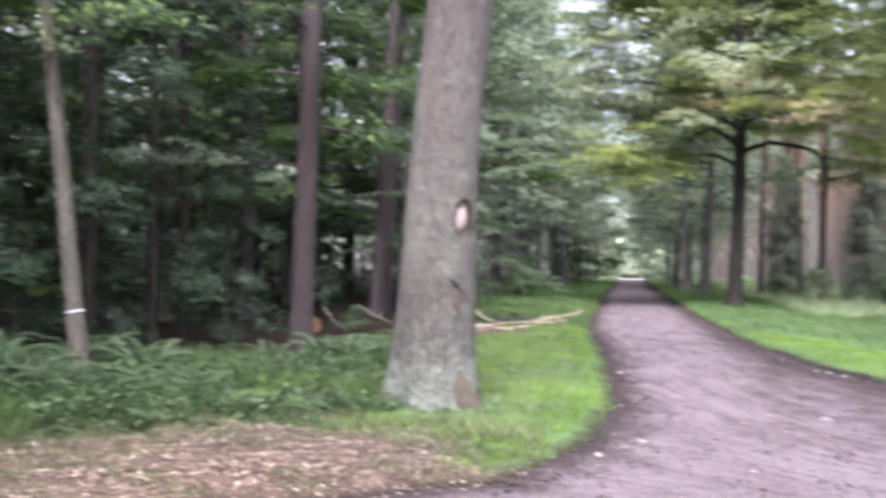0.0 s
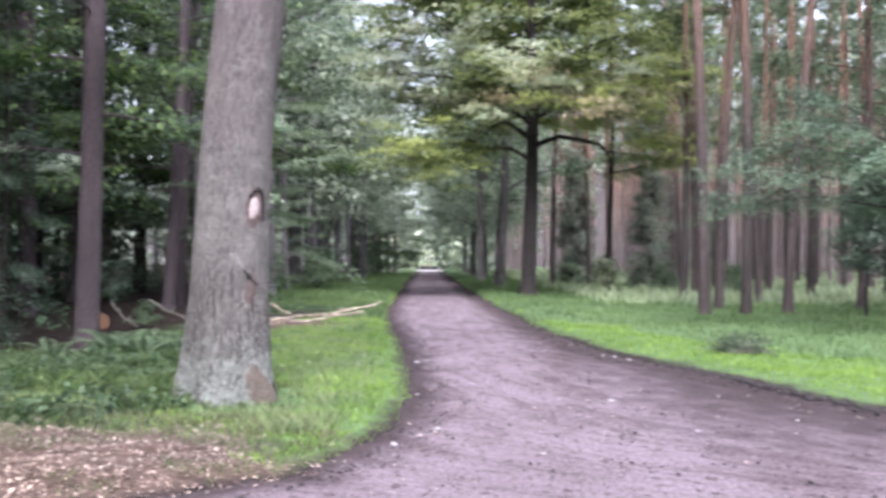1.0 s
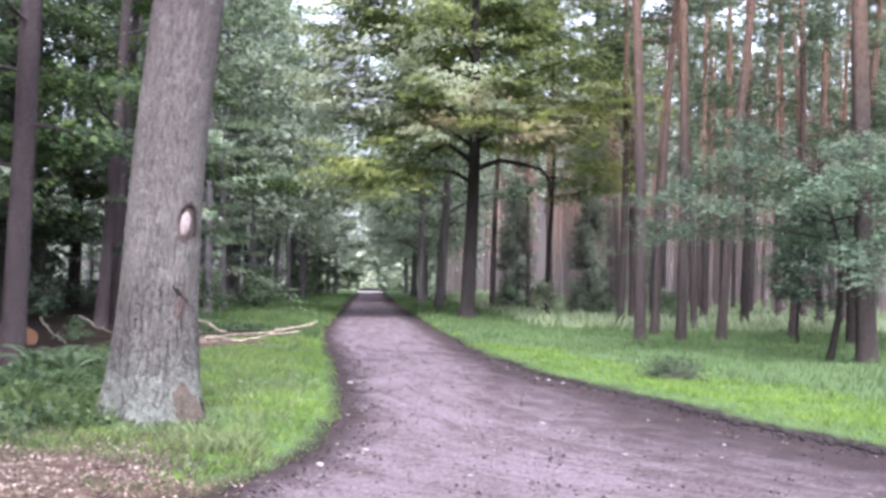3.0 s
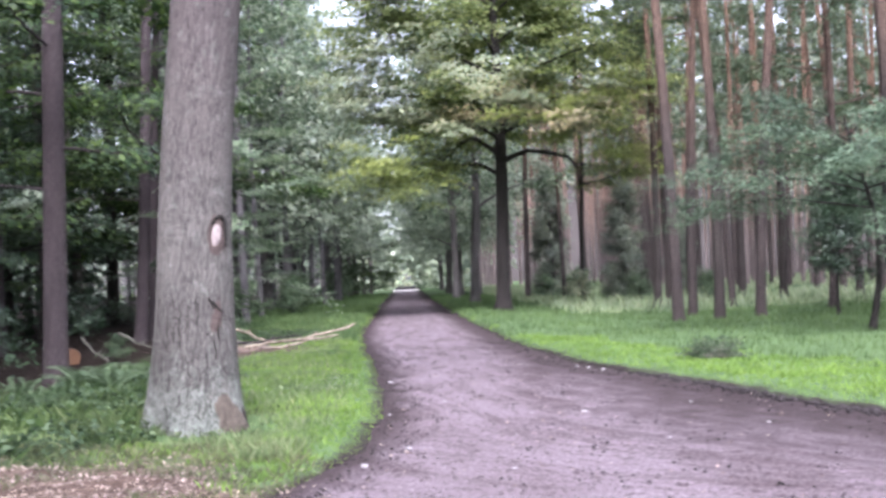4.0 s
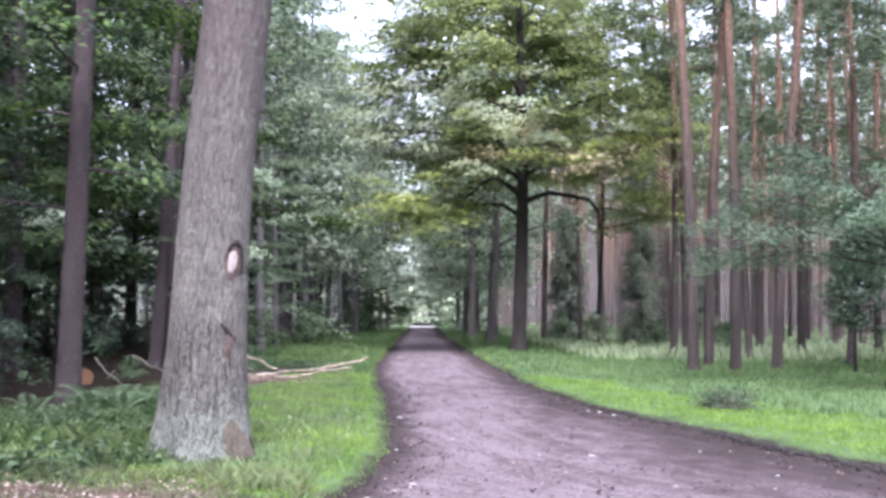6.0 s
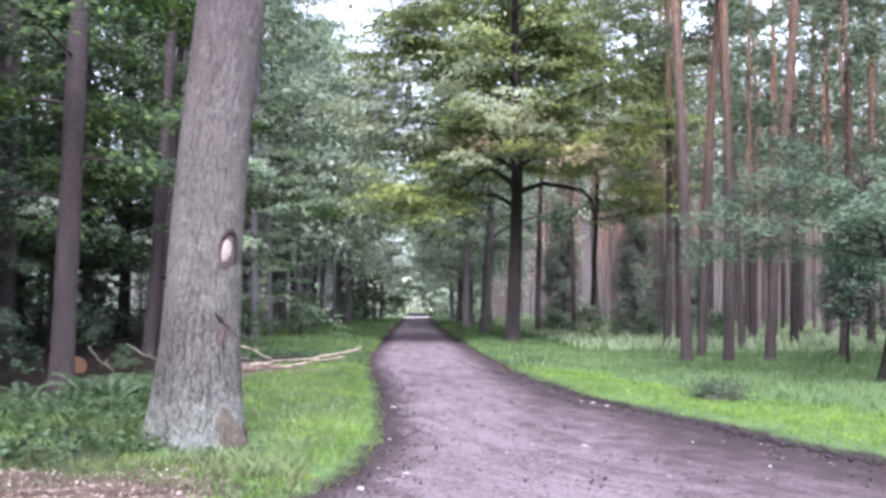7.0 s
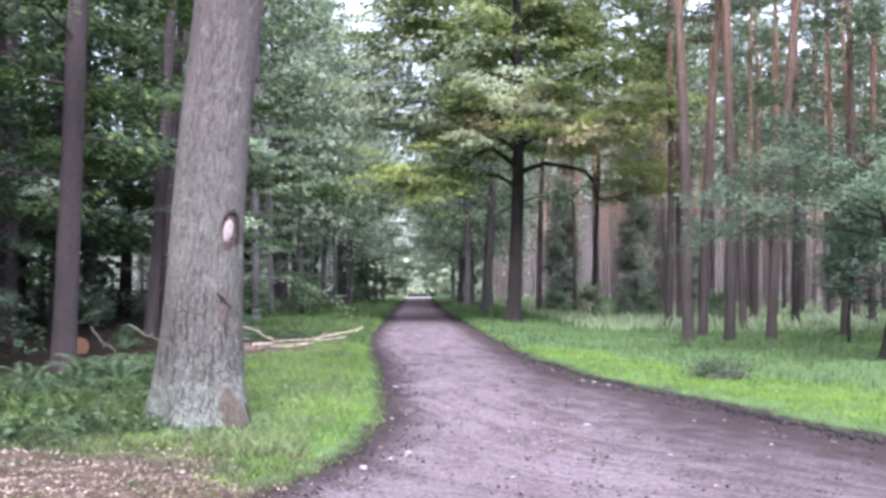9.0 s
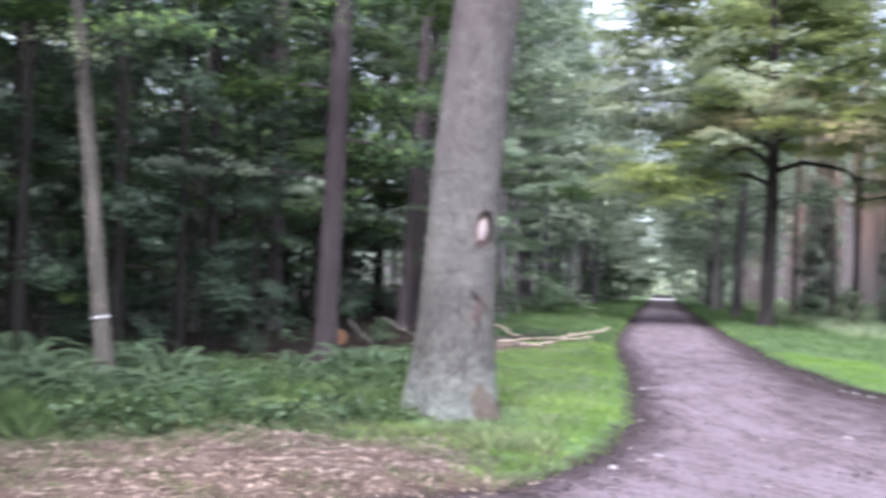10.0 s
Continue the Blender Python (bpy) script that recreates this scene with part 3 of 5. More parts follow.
def oak_skin(a, z):
    """A point of the oak's skin; a is the angle from the side that faces the near end of the track, towards the east."""
    a, z = np.asarray(a, float), np.asarray(z, float)
    r = np.interp(z, OZ, OR)
    low = np.exp(-np.clip(z, 0, None) / 0.3)
    r = r * (1 + low * (0.07 * np.cos(5 * a + 0.6) + 0.04 * np.cos(8 * a + 2)))
    fur = np.abs(np.sin(27 * a + 0.9 * np.sin(2.3 * z + 2 * np.sin(a * 3)) + 0.7 * np.sin(8 * z + 5 * a)))
    r = r + np.exp(-np.clip(z, 0, None) / 0.2) * (0.13 * np.exp(-((a - 0.98) / 0.26) ** 2) + 0.12 * np.exp(-((a - 2 * np.pi + 1.15) / 0.3) ** 2) + 0.12 * np.exp(-((a + 1.15) / 0.3) ** 2) + 0.05 * np.exp(-((a - 0.1) / 0.3) ** 2))
    r = r + 0.009 * (fur ** 0.5 - 0.7) * np.interp(z, [0, 1.5, 2.6, 4], [1.2, 0.9, 0.5, 0.15])
    r = r + 0.012 * np.sin(3 * a + 1.7 * z)
    return np.stack([np.interp(z, OZ, OX) + r * np.sin(a), -r * np.cos(a), z], -1)


oz = np.concatenate([np.linspace(-0.2, 6, 150), np.linspace(6.2, 16, 24)])
oa = np.arange(216) / 216 * 2 * np.pi
AA, ZZ = np.meshgrid(oa, oz)
ov = oak_skin(AA, ZZ).reshape(-1, 3)
i_, j_ = np.meshgrid(np.arange(len(oz) - 1), np.arange(216), indexing="ij")
k_ = (j_ + 1) % 216
of = np.stack([i_ * 216 + j_, i_ * 216 + k_, (i_ + 1) * 216 + k_, (i_ + 1) * 216 + j_], -1).reshape(-1, 4)
part("trunk", [(ov, of)], BARK_OAK, oak, smooth=True)


def oak_patch(name, a0, z0, wa, hz, mat, label, lift=0.006, wobble=0.15, seed=0, owner=oak):
    """A rounded plate of bare wood that follows the trunk."""
    rng = np.random.default_rng(seed)
    ph = rng.uniform(0, 6.28, 3)
    rr, tt = np.meshgrid(np.linspace(0, 1, 7), np.arange(28) / 28 * 2 * np.pi, indexing="ij")
    k = rr * (1 + wobble * (np.sin(2 * tt + ph[0]) + 0.6 * np.sin(3 * tt + ph[1]) + 0.4 * np.sin(7 * tt + ph[2])))
    a, z = a0 + wa * k * np.cos(tt), z0 + hz * k * np.sin(tt)
    v = oak_skin(a, z)
    out = np.stack([np.sin(a), -np.cos(a), np.zeros_like(a)], -1)
    v = (v + out * (lift * (1 - rr ** 4) + 0.012 - 0.02 * rr ** 6)[..., None]).reshape(-1, 3)
    i, j = np.meshgrid(np.arange(6), np.arange(28), indexing="ij")
    kk = (j + 1) % 28
    f = np.stack([i * 28 + j, i * 28 + kk, (i + 1) * 28 + kk, (i + 1) * 28 + j], -1).reshape(-1, 4)
    return part(name, [(v, f)], mat, owner, label, smooth=True)


def oak_line(name, pts, r, mat, label="", lift=0.01, owner=oak):
    """A ridge or crack that runs over the bark through (angle, height) pairs."""
    pts = np.array(pts, float)
    s = np.linspace(0, len(pts) - 1, len(pts) * 4)
    a, z = np.interp(s, range(len(pts)), pts[:, 0]), np.interp(s, range(len(pts)), pts[:, 1])
    p = oak_skin(a, z) + np.stack([np.sin(a), -np.cos(a), 0 * a], -1) * lift
    rad = r * (0.35 + 0.65 * np.sin(np.linspace(0.15, np.pi - 0.15, len(s))))
    return part(name, tube(p, rad, 7, 0.12, 5), mat, owner, label, smooth=True)


HA = radians(47)
wound_rim = oak_patch("wound_rim", HA + 0.02, 2.19, 0.30, 0.27, WOOD_RED, "reddish callus round the wound", 0.004, 0.08, 2)
oak_patch("wound", HA - 0.03, 2.19, 0.17, 0.15, WOOD_WOUND, "pale bare wood of a lost limb", 0.022, 0.08, 3, wound_rim)
oak_line("wound_lip", [(HA - 0.2, 2.3), (HA - 0.08, 2.385), (HA + 0.08, 2.4), (HA + 0.2, 2.34), (HA + 0.25, 2.2), (HA + 0.26, 2.05)], 0.028, BLACK_CRACK, "dark overhanging lip of bark", 0.022, wound_rim)
oak_patch("scar", radians(46), 1.28, 0.19, 0.17, WOOD_RED, "reddish bare scar", 0.006, 0.22, 4)
for r_, pts in [(0.02, [(31, 1.5), (35, 1.46), (41, 1.43), (47, 1.37), (57, 1.33)]), (0.014, [(35, 1.46), (38, 1.41), (40, 1.38)]), (0.013, [(53, 1.35), (48, 1.25), (45, 1.2), (48, 1.1), (46, 1.03)]),
                (0.009, [(40, 1.08), (39, 0.98), (41, 0.9), (39, 0.8)]), (0.007, [(-31, 1.32), (-27, 1.24), (-29, 1.15), (-25, 1.05), (-28, 0.92)]), (0.006, [(-30, 1.3), (-22, 1.28), (-14, 1.31), (-8, 1.27)]),
                (0.007, [(-9, 1.3), (-10, 1.17), (-6, 1.06), (-9, 0.95)]), (0.006, [(-18, 1.22), (-16, 1.12), (-19, 1.02)]), (0.006, [(-2, 0.86), (4, 0.8), (2, 0.7), (8, 0.62)]), (0.006, [(-25, 0.74), (-21, 0.64), (-24, 0.55), (-20, 0.44)]),
                (0.006, [(14, 0.75), (18, 0.66), (16, 0.55)]), (0.006, [(-40, 0.9), (-37, 0.78), (-40, 0.66)]), (0.007, [(26, 0.92), (27, 0.8), (30, 0.7)]), (0.006, [(-12, 0.5), (-7, 0.42), (-10, 0.33)])]:
    oak_line("crack", [(radians(a), z) for a, z in pts], r_ * 1.1, BLACK_CRACK, "black crack", r_ * 0.3)
krng = np.random.default_rng(25)
for k in range(125):
    a, z, n = krng.uniform(-62, 72), krng.uniform(0.08, 1.6), 3
    if krng.uniform() < 0.5:
        pts = [(a + krng.normal(0, 1.6), z - 0.05 * i * krng.uniform(0.7, 1.5)) for i in range(n)]
    else:
        pts = [(a + 4 * i, z + krng.normal(0, 0.015)) for i in range(n)]
    pts = [(radians(p), max(q, 0.03)) for p, q in pts]
    oak_line("crack", pts, krng.uniform(0.003, 0.006), BLACK_CRACK, "black crack", 0.002)
bare_foot = oak_patch("bare_foot", radians(51), 0.17, 0.36, 0.24, WOOD_FOOT, "brown bare wood at the foot", 0.01, 0.2, 6)
oak_line("crack", [(radians(66), 0.02), (radians(68), 0.16), (radians(72), 0.26)], 0.03, BLACK_CRACK, "black hollow at the foot", 0.0, bare_foot)
orng = np.random.default_rng(21)
ospots = []
for k in range(9):
    z = 6.3 + k * 0.95
    p = limb_path((np.interp(z, OZ, OX), 0, z), k * 2.4 + 0.7, 0.35 + 0.05 * k, orng.uniform(4, 6.5) * (1 - 0.05 * k), -0.25, orng)
    pieces, sp = grow_limb(p, 0.12, orng, subs=6, twig_step=0.6)
    part("limb", pieces, BARK_OAK, oak, smooth=True)
    ospots.append(sp)
part("crown", [sprays(np.vstack(ospots), 36, 0.55, 0.25, 0.13, 0.5, orng)], LEAF_AVENUE, oak)

# ---- the avenue of broad-leaved trees ----
AV_ARGS = dict(count=66, radius=0.85, flat=0.09, size=0.175, tilt=0.3, plain=True)
ap, ar = stem(17.5, 0.32, 0.11, (0.0, 0), 0.12, 31, flare=1.5)
limb_l = np.array([(0, 0, 6.7), (-0.4, -0.1, 7.0), (-0.95, -0.2, 7.35), (-1.5, -0.4, 7.15), (-2.1, -0.7, 6.6), (-2.75, -1.0, 6.1)])
limb_r = np.array([(0, 0, 6.2), (0.55, -0.1, 6.5), (1.3, -0.2, 6.75), (2.2, -0.3, 6.6), (3.0, -0.3, 6.4), (3.35, -0.3, 5.95), (3.4, -0.3, 5.2), (4.3, -0.4, 5.35), (5.6, -0.6, 5.75)])
kw = dict(subs=9, twig_step=0.5)
al = [(limb_l, 0.14, dict(subs=4, twig_step=2.5, sub_len=0.5, first=0.6)), (limb_r, 0.13, dict(subs=4, twig_step=1.3, first=0.55))]
arng = np.random.default_rng(33)
# long limbs towards the track and towards the open near end
bare = dict(subs=6, twig_step=2.5, first=0.45)
for az, z, ln, el, bd in [(2.7, 7.4, 6.4, 0.45, -0.6), (3.4, 7.9, 6.8, 0.42, -0.55), (4.1, 7.6, 6.2, 0.4, -0.5), (5.0, 7.8, 5.6, 0.42, -0.55), (5.9, 7.5, 6.2, 0.4, -0.55), (0.4, 8.0, 6.4, 0.4, -0.55), (1.2, 7.6, 6.0, 0.42, -0.5), (2.0, 8.2, 6.0, 0.4, -0.5)]:
    al.append((limb_path(on_stem(ap, z), az, el, ln, bd, arng), 0.09, bare))
for az, z, ln, el, bd in [(3.9, 7.2, 5.2, 0.5, -1.0), (2.6, 5.7, 4.0, 0.6, -1.1)]:
    al.append((limb_path(on_stem(ap, z), az, el, ln, bd, arng), 0.1, dict(subs=4, twig_step=3.0, first=0.35)))
al += limbs_round(ap, 9.4, 16.0, 12, 5.6, 0.45, -0.4, 0.08, 34, bare, 0.4)
shell = shell_spots((0.1, -0.2, 11.6), (7.4, 7.0, 6.2), 900, 38, 6.1)
skirt = shell_spots((-4.7, -2.6, 5.9), (2.8, 2.4, 1.6), 84, 39, 4.2, 0.2)
skirt_b = shell_spots((5.0, -3.6, 6.0), (1.8, 1.6, 0.8), 18, 43, 5.0, 0.2)
core = shell_spots((0.1, 0.8, 14.0), (5.8, 5.4, 4.6), 270, 40, 11.0, 0.2)
west = shell_spots((-5.2, -1.0, 12.4), (2.6, 2.6, 3.0), 70, 48, 9.5, 0.2)
pale_west = shell_spots((-5.4, -2.6, 9.0), (2.8, 2.4, 2.2), 70, 49, 6.6, 0.25)
shell, core = (q[(np.abs(q[:, 0] - 0.09 * q[:, 1]) > 1.0) | (q[:, 1] > 0) | (q[:, 2] < 9.6)] for q in (shell, core))
shell = shell[(shell[:, 2] > 7.5) | (np.abs(shell[:, 0]) > 4.2) | (shell[:, 1] > 4.5)]
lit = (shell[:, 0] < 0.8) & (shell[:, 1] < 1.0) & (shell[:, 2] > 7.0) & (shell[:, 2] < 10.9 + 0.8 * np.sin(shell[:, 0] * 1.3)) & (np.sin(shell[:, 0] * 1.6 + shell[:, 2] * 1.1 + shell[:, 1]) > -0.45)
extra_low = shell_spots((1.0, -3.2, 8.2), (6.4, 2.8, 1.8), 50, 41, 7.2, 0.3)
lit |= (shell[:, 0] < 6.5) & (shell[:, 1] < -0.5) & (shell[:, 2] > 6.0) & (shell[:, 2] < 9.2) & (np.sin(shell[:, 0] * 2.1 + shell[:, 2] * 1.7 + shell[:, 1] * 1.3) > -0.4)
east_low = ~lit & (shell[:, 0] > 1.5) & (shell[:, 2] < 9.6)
avenue = tree("avenue_tree", "broad-leaved avenue tree with dark trunk and yellow-green crown over the track", "tree", ap, ar, BARK_AVENUE, al, LEAF_AVENUE, AV_ARGS, 35, "avenue trees", extra=np.vstack([shell[~lit & ~east_low], skirt[::3], core, west]))
put(avenue, 4.05, 45.4)
# sprays on the sides facing the open sky; pale leaves paint in the skylight
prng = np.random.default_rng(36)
part("pale_leaves", [sprays(np.vstack([shell[lit], extra_low, pale_west]), 66, 0.8, 0.07, 0.16, 0.28, prng, plain=True)], LEAF_PALE, piece(avenue, "crown"), "sprays of leaves over the track, skylight painted in as a pale colour")
front = shell_spots((2.2, -5.0, 7.7), (3.8, 1.6, 1.0), 36, 50, 6.6, 0.2)
dry = []
for az, z, ln in [(5.0, 7.9, 5.0), (5.5, 7.7, 6.0), (4.4, 7.9, 5.0), (5.85, 7.8, 6.6), (5.7, 8.2, 6.8), (5.3, 7.9, 6.4)]:
    p = limb_path(on_stem(ap, z), az, 0.1, ln, -0.2, prng)
    dry.append(grow_limb(p, 0.04, prng, subs=5, twig_step=0.9, first=0.4)[1])
east = shell_spots((4.8, -4.4, 8.3), (3.0, 1.8, 1.7), 40, 55, 6.4, 0.2)
under = shell_spots((5.3, -2.0, 6.0), (2.0, 1.5, 1.3), 38, 57, 4.6, 0.2)
part("light_leaves", [sprays(np.vstack([front[::2], east, under, skirt[1::3], skirt[2::3], skirt_b[::2], shell[east_low]]), 66, 0.8, 0.08, 0.16, 0.28, prng, plain=True)], LEAF_AVENUE_LIT, piece(avenue, "crown"), "yellow-green sprays with the light painted in")
part("dry_leaves", [sprays(np.vstack(dry + [front[1::2]]) + (0.5, -0.6, -0.3), 26, 0.85, 0.1, 0.15, 0.34, prng, plain=True)], LEAF_DRY, piece(avenue, "crown"), "tan half-dry leaves low in the crown")

high = shell_spots((0, 0, 11.5), (5.8, 5.8, 8.0), 270, 44, 5.2)
high = high[(high[:, 2] > 8.5) | (high[:, 0] < 1.2)]
bp, br = stem(19, 0.25, 0.09, (0.01, 0), 0.2, 41)
av2 = tree("avenue_tree", "broad-leaved avenue tree with forked dark limbs and a dense crown", "tree", bp, br, BARK_HAZE, limbs_round(bp, 4.2, 17, 14, 5.4, 0.5, -0.4, 0.09, 42, bare, 0.4), LEAF_SHEEN_HAZE, dict(count=20, radius=0.85, flat=0.2, size=0.27, tilt=0.45, plain=True), 43, "avenue trees", extra=high)
put(av2, 3.75, 59.5, 0.0, 1.1)
put_copy(av2, 3.4, 74, 1.1, 1.0)
av4 = tree("avenue_tree", "distant avenue tree, trunk and leaves greyed by painted haze", "tree", bp, br, BARK_HAZE, limbs_round(bp, 3.4, 17, 14, 5.4, 0.4, -0.45, 0.09, 52, bare, 0.4), LEAF_HAZE, dict(count=18, radius=0.85, flat=0.25, size=0.3, tilt=0.6, plain=True), 53, "avenue trees", extra=shell_spots((0, 0, 10.5), (5.6, 5.6, 8.2), 270, 54, 4.0))
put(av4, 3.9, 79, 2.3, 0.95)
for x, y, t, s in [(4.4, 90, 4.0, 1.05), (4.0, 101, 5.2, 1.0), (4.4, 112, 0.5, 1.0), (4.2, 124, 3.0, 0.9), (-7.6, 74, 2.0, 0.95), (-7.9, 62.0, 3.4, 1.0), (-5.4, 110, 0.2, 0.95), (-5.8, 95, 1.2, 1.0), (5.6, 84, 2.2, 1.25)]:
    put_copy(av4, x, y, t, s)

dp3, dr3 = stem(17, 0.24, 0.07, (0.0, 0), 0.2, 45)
av3 = tree("avenue_tree", "avenue tree with low boughs hanging over the track, greyed by painted haze", "tree", dp3, dr3, BARK_HAZE, limbs_round(dp3, 4.6, 16.5, 15, 4.6, 0.25, -0.35, 0.06, 46, dict(subs=6, twig_step=0.7), 0.45), LEAF_HAZE, dict(count=16, radius=0.8, flat=0.22, size=0.25, tilt=0.5, plain=True), 47, "avenue trees")
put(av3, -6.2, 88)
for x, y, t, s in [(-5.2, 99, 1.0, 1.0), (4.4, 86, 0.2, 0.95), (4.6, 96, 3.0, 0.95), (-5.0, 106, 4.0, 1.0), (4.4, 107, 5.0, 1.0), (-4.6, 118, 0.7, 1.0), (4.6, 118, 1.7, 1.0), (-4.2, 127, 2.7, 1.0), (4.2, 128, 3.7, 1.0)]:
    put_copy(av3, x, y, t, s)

# ---- pines on the open side ----
PINE_LEAF = dict(count=21, radius=0.58, flat=0.4, size=0.36, tilt=0.9, aspect=0.18, plain=True)


def pine(seed, r0, lean, height=23.0, z0=11.5, label="tall pine with scaly brown bark turning orange higher up", bark=BARK_PINE):
    p, r = stem(height, r0, 0.07, lean, 0.18, seed, 16, 1.25)
    return tree("pine_tree", label, "tree", p, r, bark, limbs_round(p, z0, height - 0.3, 9, 3.6, 0.15, 0.1, 0.05, seed + 1, dict(subs=5, twig_step=0.5), 0.5), LEAF_PINE, PINE_LEAF, seed + 2, "pines beside the track")


pine_a = put(pine(51, 0.175, (-0.06, 0.0)), 7.96, 31.5)
pine_b = put(pine(54, 0.165, (0.012, 0.0), label="tall pine with dark scaly lower bark", bark=BARK_PINE_DARK), 9.4, 32.2)
pine_c = put(pine(57, 0.16, (0.05, 0.0), label="tall pine with scaly brown bark, leaning a little"), 10.65, 32.2)
pine_d = put(pine(60, 0.225, (0.006, 0.0), 24, 8.0, "thick pine with dark lower bark and orange upper stem", BARK_PINE_DARK), 11.1, 23.5)
for src, x, y, t, s in [(pine_a, 9.2, 34.5, 2.0, 0.85), (pine_b, 9.66, 41.3, 1.0, 0.95), (pine_a, 10.9, 44.4, 4.0, 0.9), (pine_b, 14.47, 31.6, 3.0, 0.9), (pine_c, 12.2, 40.0, 2.6, 0.9), (pine_b, 15.2, 43.0, 0.6, 1.05), (pine_a, 17.0, 36.5, 2.2, 1.0), (pine_a, 7.0, 62.0, 3.4, 1.0), (pine_d, 19.5, 33.5, 2.0, 0.9), (pine_b, 21.5, 40.5, 2.0, 1.0), (pine_d, 14.6, 25.0, 4.0, 0.9)]:
    put_copy(src, x, y, t, s)
pine_e = put(pine(66, 0.15, (0.01, 0.0), 19, 6.5, "pine with a low, dense blue-green crown", BARK_PINE), 14.4, 36.0)
for x, y, t, s in [(18.0, 38.0, 2.0, 1.0), (16.0, 30.5, 4.0, 0.9)]:
    put_copy(pine_e, x, y, t, s)
prn = np.random.default_rng(64)
spots_taken = [(9, 34), (12, 40)]
tries = 0
while len(spots_taken) < 46 and tries < 4000:
    tries += 1
    y = prn.uniform(44, 78)
    x = prn.uniform(7.0, 12 + y * 0.5)
    if 0.1 < x / y < 0.235 and y < 58 or 0.24 < x / y < 0.34 and prn.uniform() < 0.55:
        continue
    if min((x - a) ** 2 + (y - b) ** 2 for a, b in spots_taken) > 9:
        spots_taken.append((x, y))
        put_copy((pine_a, pine_b, pine_d)[len(spots_taken) % 3], x, y, prn.uniform(0, 6.2), prn.uniform(0.75, 1.05))

# ---- broad-leaved and spruce trees of the dark wood ----
BE_ARGS = dict(count=30, radius=0.6, flat=0.12, size=0.15, tilt=0.3)
lp_, lr_ = stem(18, 0.212, 0.09, (0.033, 0), 0.05, 71, flare=1.15)
wood_b = tree("wood_tree", "slim tree with purple-brown bark and flat leaf sprays", "tree", lp_, lr_, BARK_BROWN, limbs_round(lp_, 3.4, 17, 15, 3.4, 0.1, -0.25, 0.035, 72, dict(subs=6, twig_step=0.55), 0.3), LEAF_BEECH, BE_ARGS, 73, "trees of the dark wood")
put(wood_b, -6.0, 18.4)
brng = np.random.default_rng(74)
pieces, low_spots = grow_limb(limb_path(on_stem(lp_, 3.3), 3.35, 0.1, 3.4, -0.16, brng), 0.03, brng, subs=7, twig_step=0.35, sub_len=0.3)
low_bough = part("limb", pieces, BARK_BROWN, wood_b, smooth=True)
# the sheen of the sky is put in by the paler leaf colour
part("low_sprays", [sprays(low_spots, 22, 0.26, 0.06, 0.1, 0.3, brng)], LEAF_HAZE, low_bough, "flat sprays on a low bough, silvery sky sheen painted in")
cp_, cr_ = stem(20, 0.185, 0.095, (0.064, 0), 0.08, 75)
wood_c = tree("wood_tree", "tall tree with grey-brown trunk and flat leaf sprays", "tree", cp_, cr_, BARK_BROWN, limbs_round(cp_, 4.0, 19, 18, 4.4, 0.1, -0.25, 0.045, 76, dict(subs=6, twig_step=0.55), 0.3), LEAF_BEECH, dict(BE_ARGS, size=0.15, count=36, plain=True), 77, "trees of the dark wood")
put(wood_c, -7.8, 31.6)
dp_, dr_ = stem(13, 0.12, 0.04, (-0.14, 0), 0.04, 79)
wood_d = tree("wood_tree", "slim pale-barked tree with a white paint mark", "tree", dp_, dr_, BARK_GREY, limbs_round(dp_, 4.2, 12.5, 12, 3.0, 0.1, -0.3, 0.03, 80, dict(subs=6, twig_step=0.5), 0.3), LEAF_BEECH, dict(BE_ARGS, size=0.13), 81, "trees of the dark wood")
put(wood_d, -7.35, 13.1)
tuft_spots = on_stem(dp_, 4.5) + np.array([(0.1, -0.4, 0.0), (-0.2, -0.5, 0.15), (0.35, -0.3, -0.1)])
part("pale_leaves", [sprays(tuft_spots, 30, 0.28, 0.2, 0.1, 0.4, brng)], LEAF_PALE, piece(wood_d, "crown"), "pale leaves on a low twig")
mp_ = on_stem(dp_, 0.88)
part("paint_mark", tube([mp_ + (0.002, 0, -0.013), mp_ + (-0.002, 0, 0.013)], [0.129, 0.127], 16, cap=False), WHITE_PAINT, piece(wood_d, "trunk"), "white painted ring")

gp_, gr_ = stem(17, 0.2, 0.05, (0.01, 0), 0.15, 181)
beech = tree("beech_tree", "leafy beech with layered mid-green crown in the dark wood", "tree", gp_, gr_, BARK_GREY, limbs_round(gp_, 2.8, 16.5, 22, 5.0, 0.12, -0.25, 0.05, 182, dict(subs=7, twig_step=0.6), 0.35), LEAF_BEECH, dict(count=25, radius=0.66, flat=0.12, size=0.16, tilt=0.34, plain=True), 183, "trees of the dark wood")
put(beech, -12.2, 26.2)
for x, y, t, s in [(-15.5, 21.5, 1.0, 1.0), (-12.5, 37.5, 2.0, 1.0), (-17.5, 32.0, 3.0, 1.1), (-13.2, 44.0, 4.0, 1.1), (-12.6, 19.0, 5.0, 0.9), (-12.4, 51.0, 0.7, 1.1), (-19.5, 24.0, 2.5, 1.1)]:
    put_copy(beech, x, y, t, s)

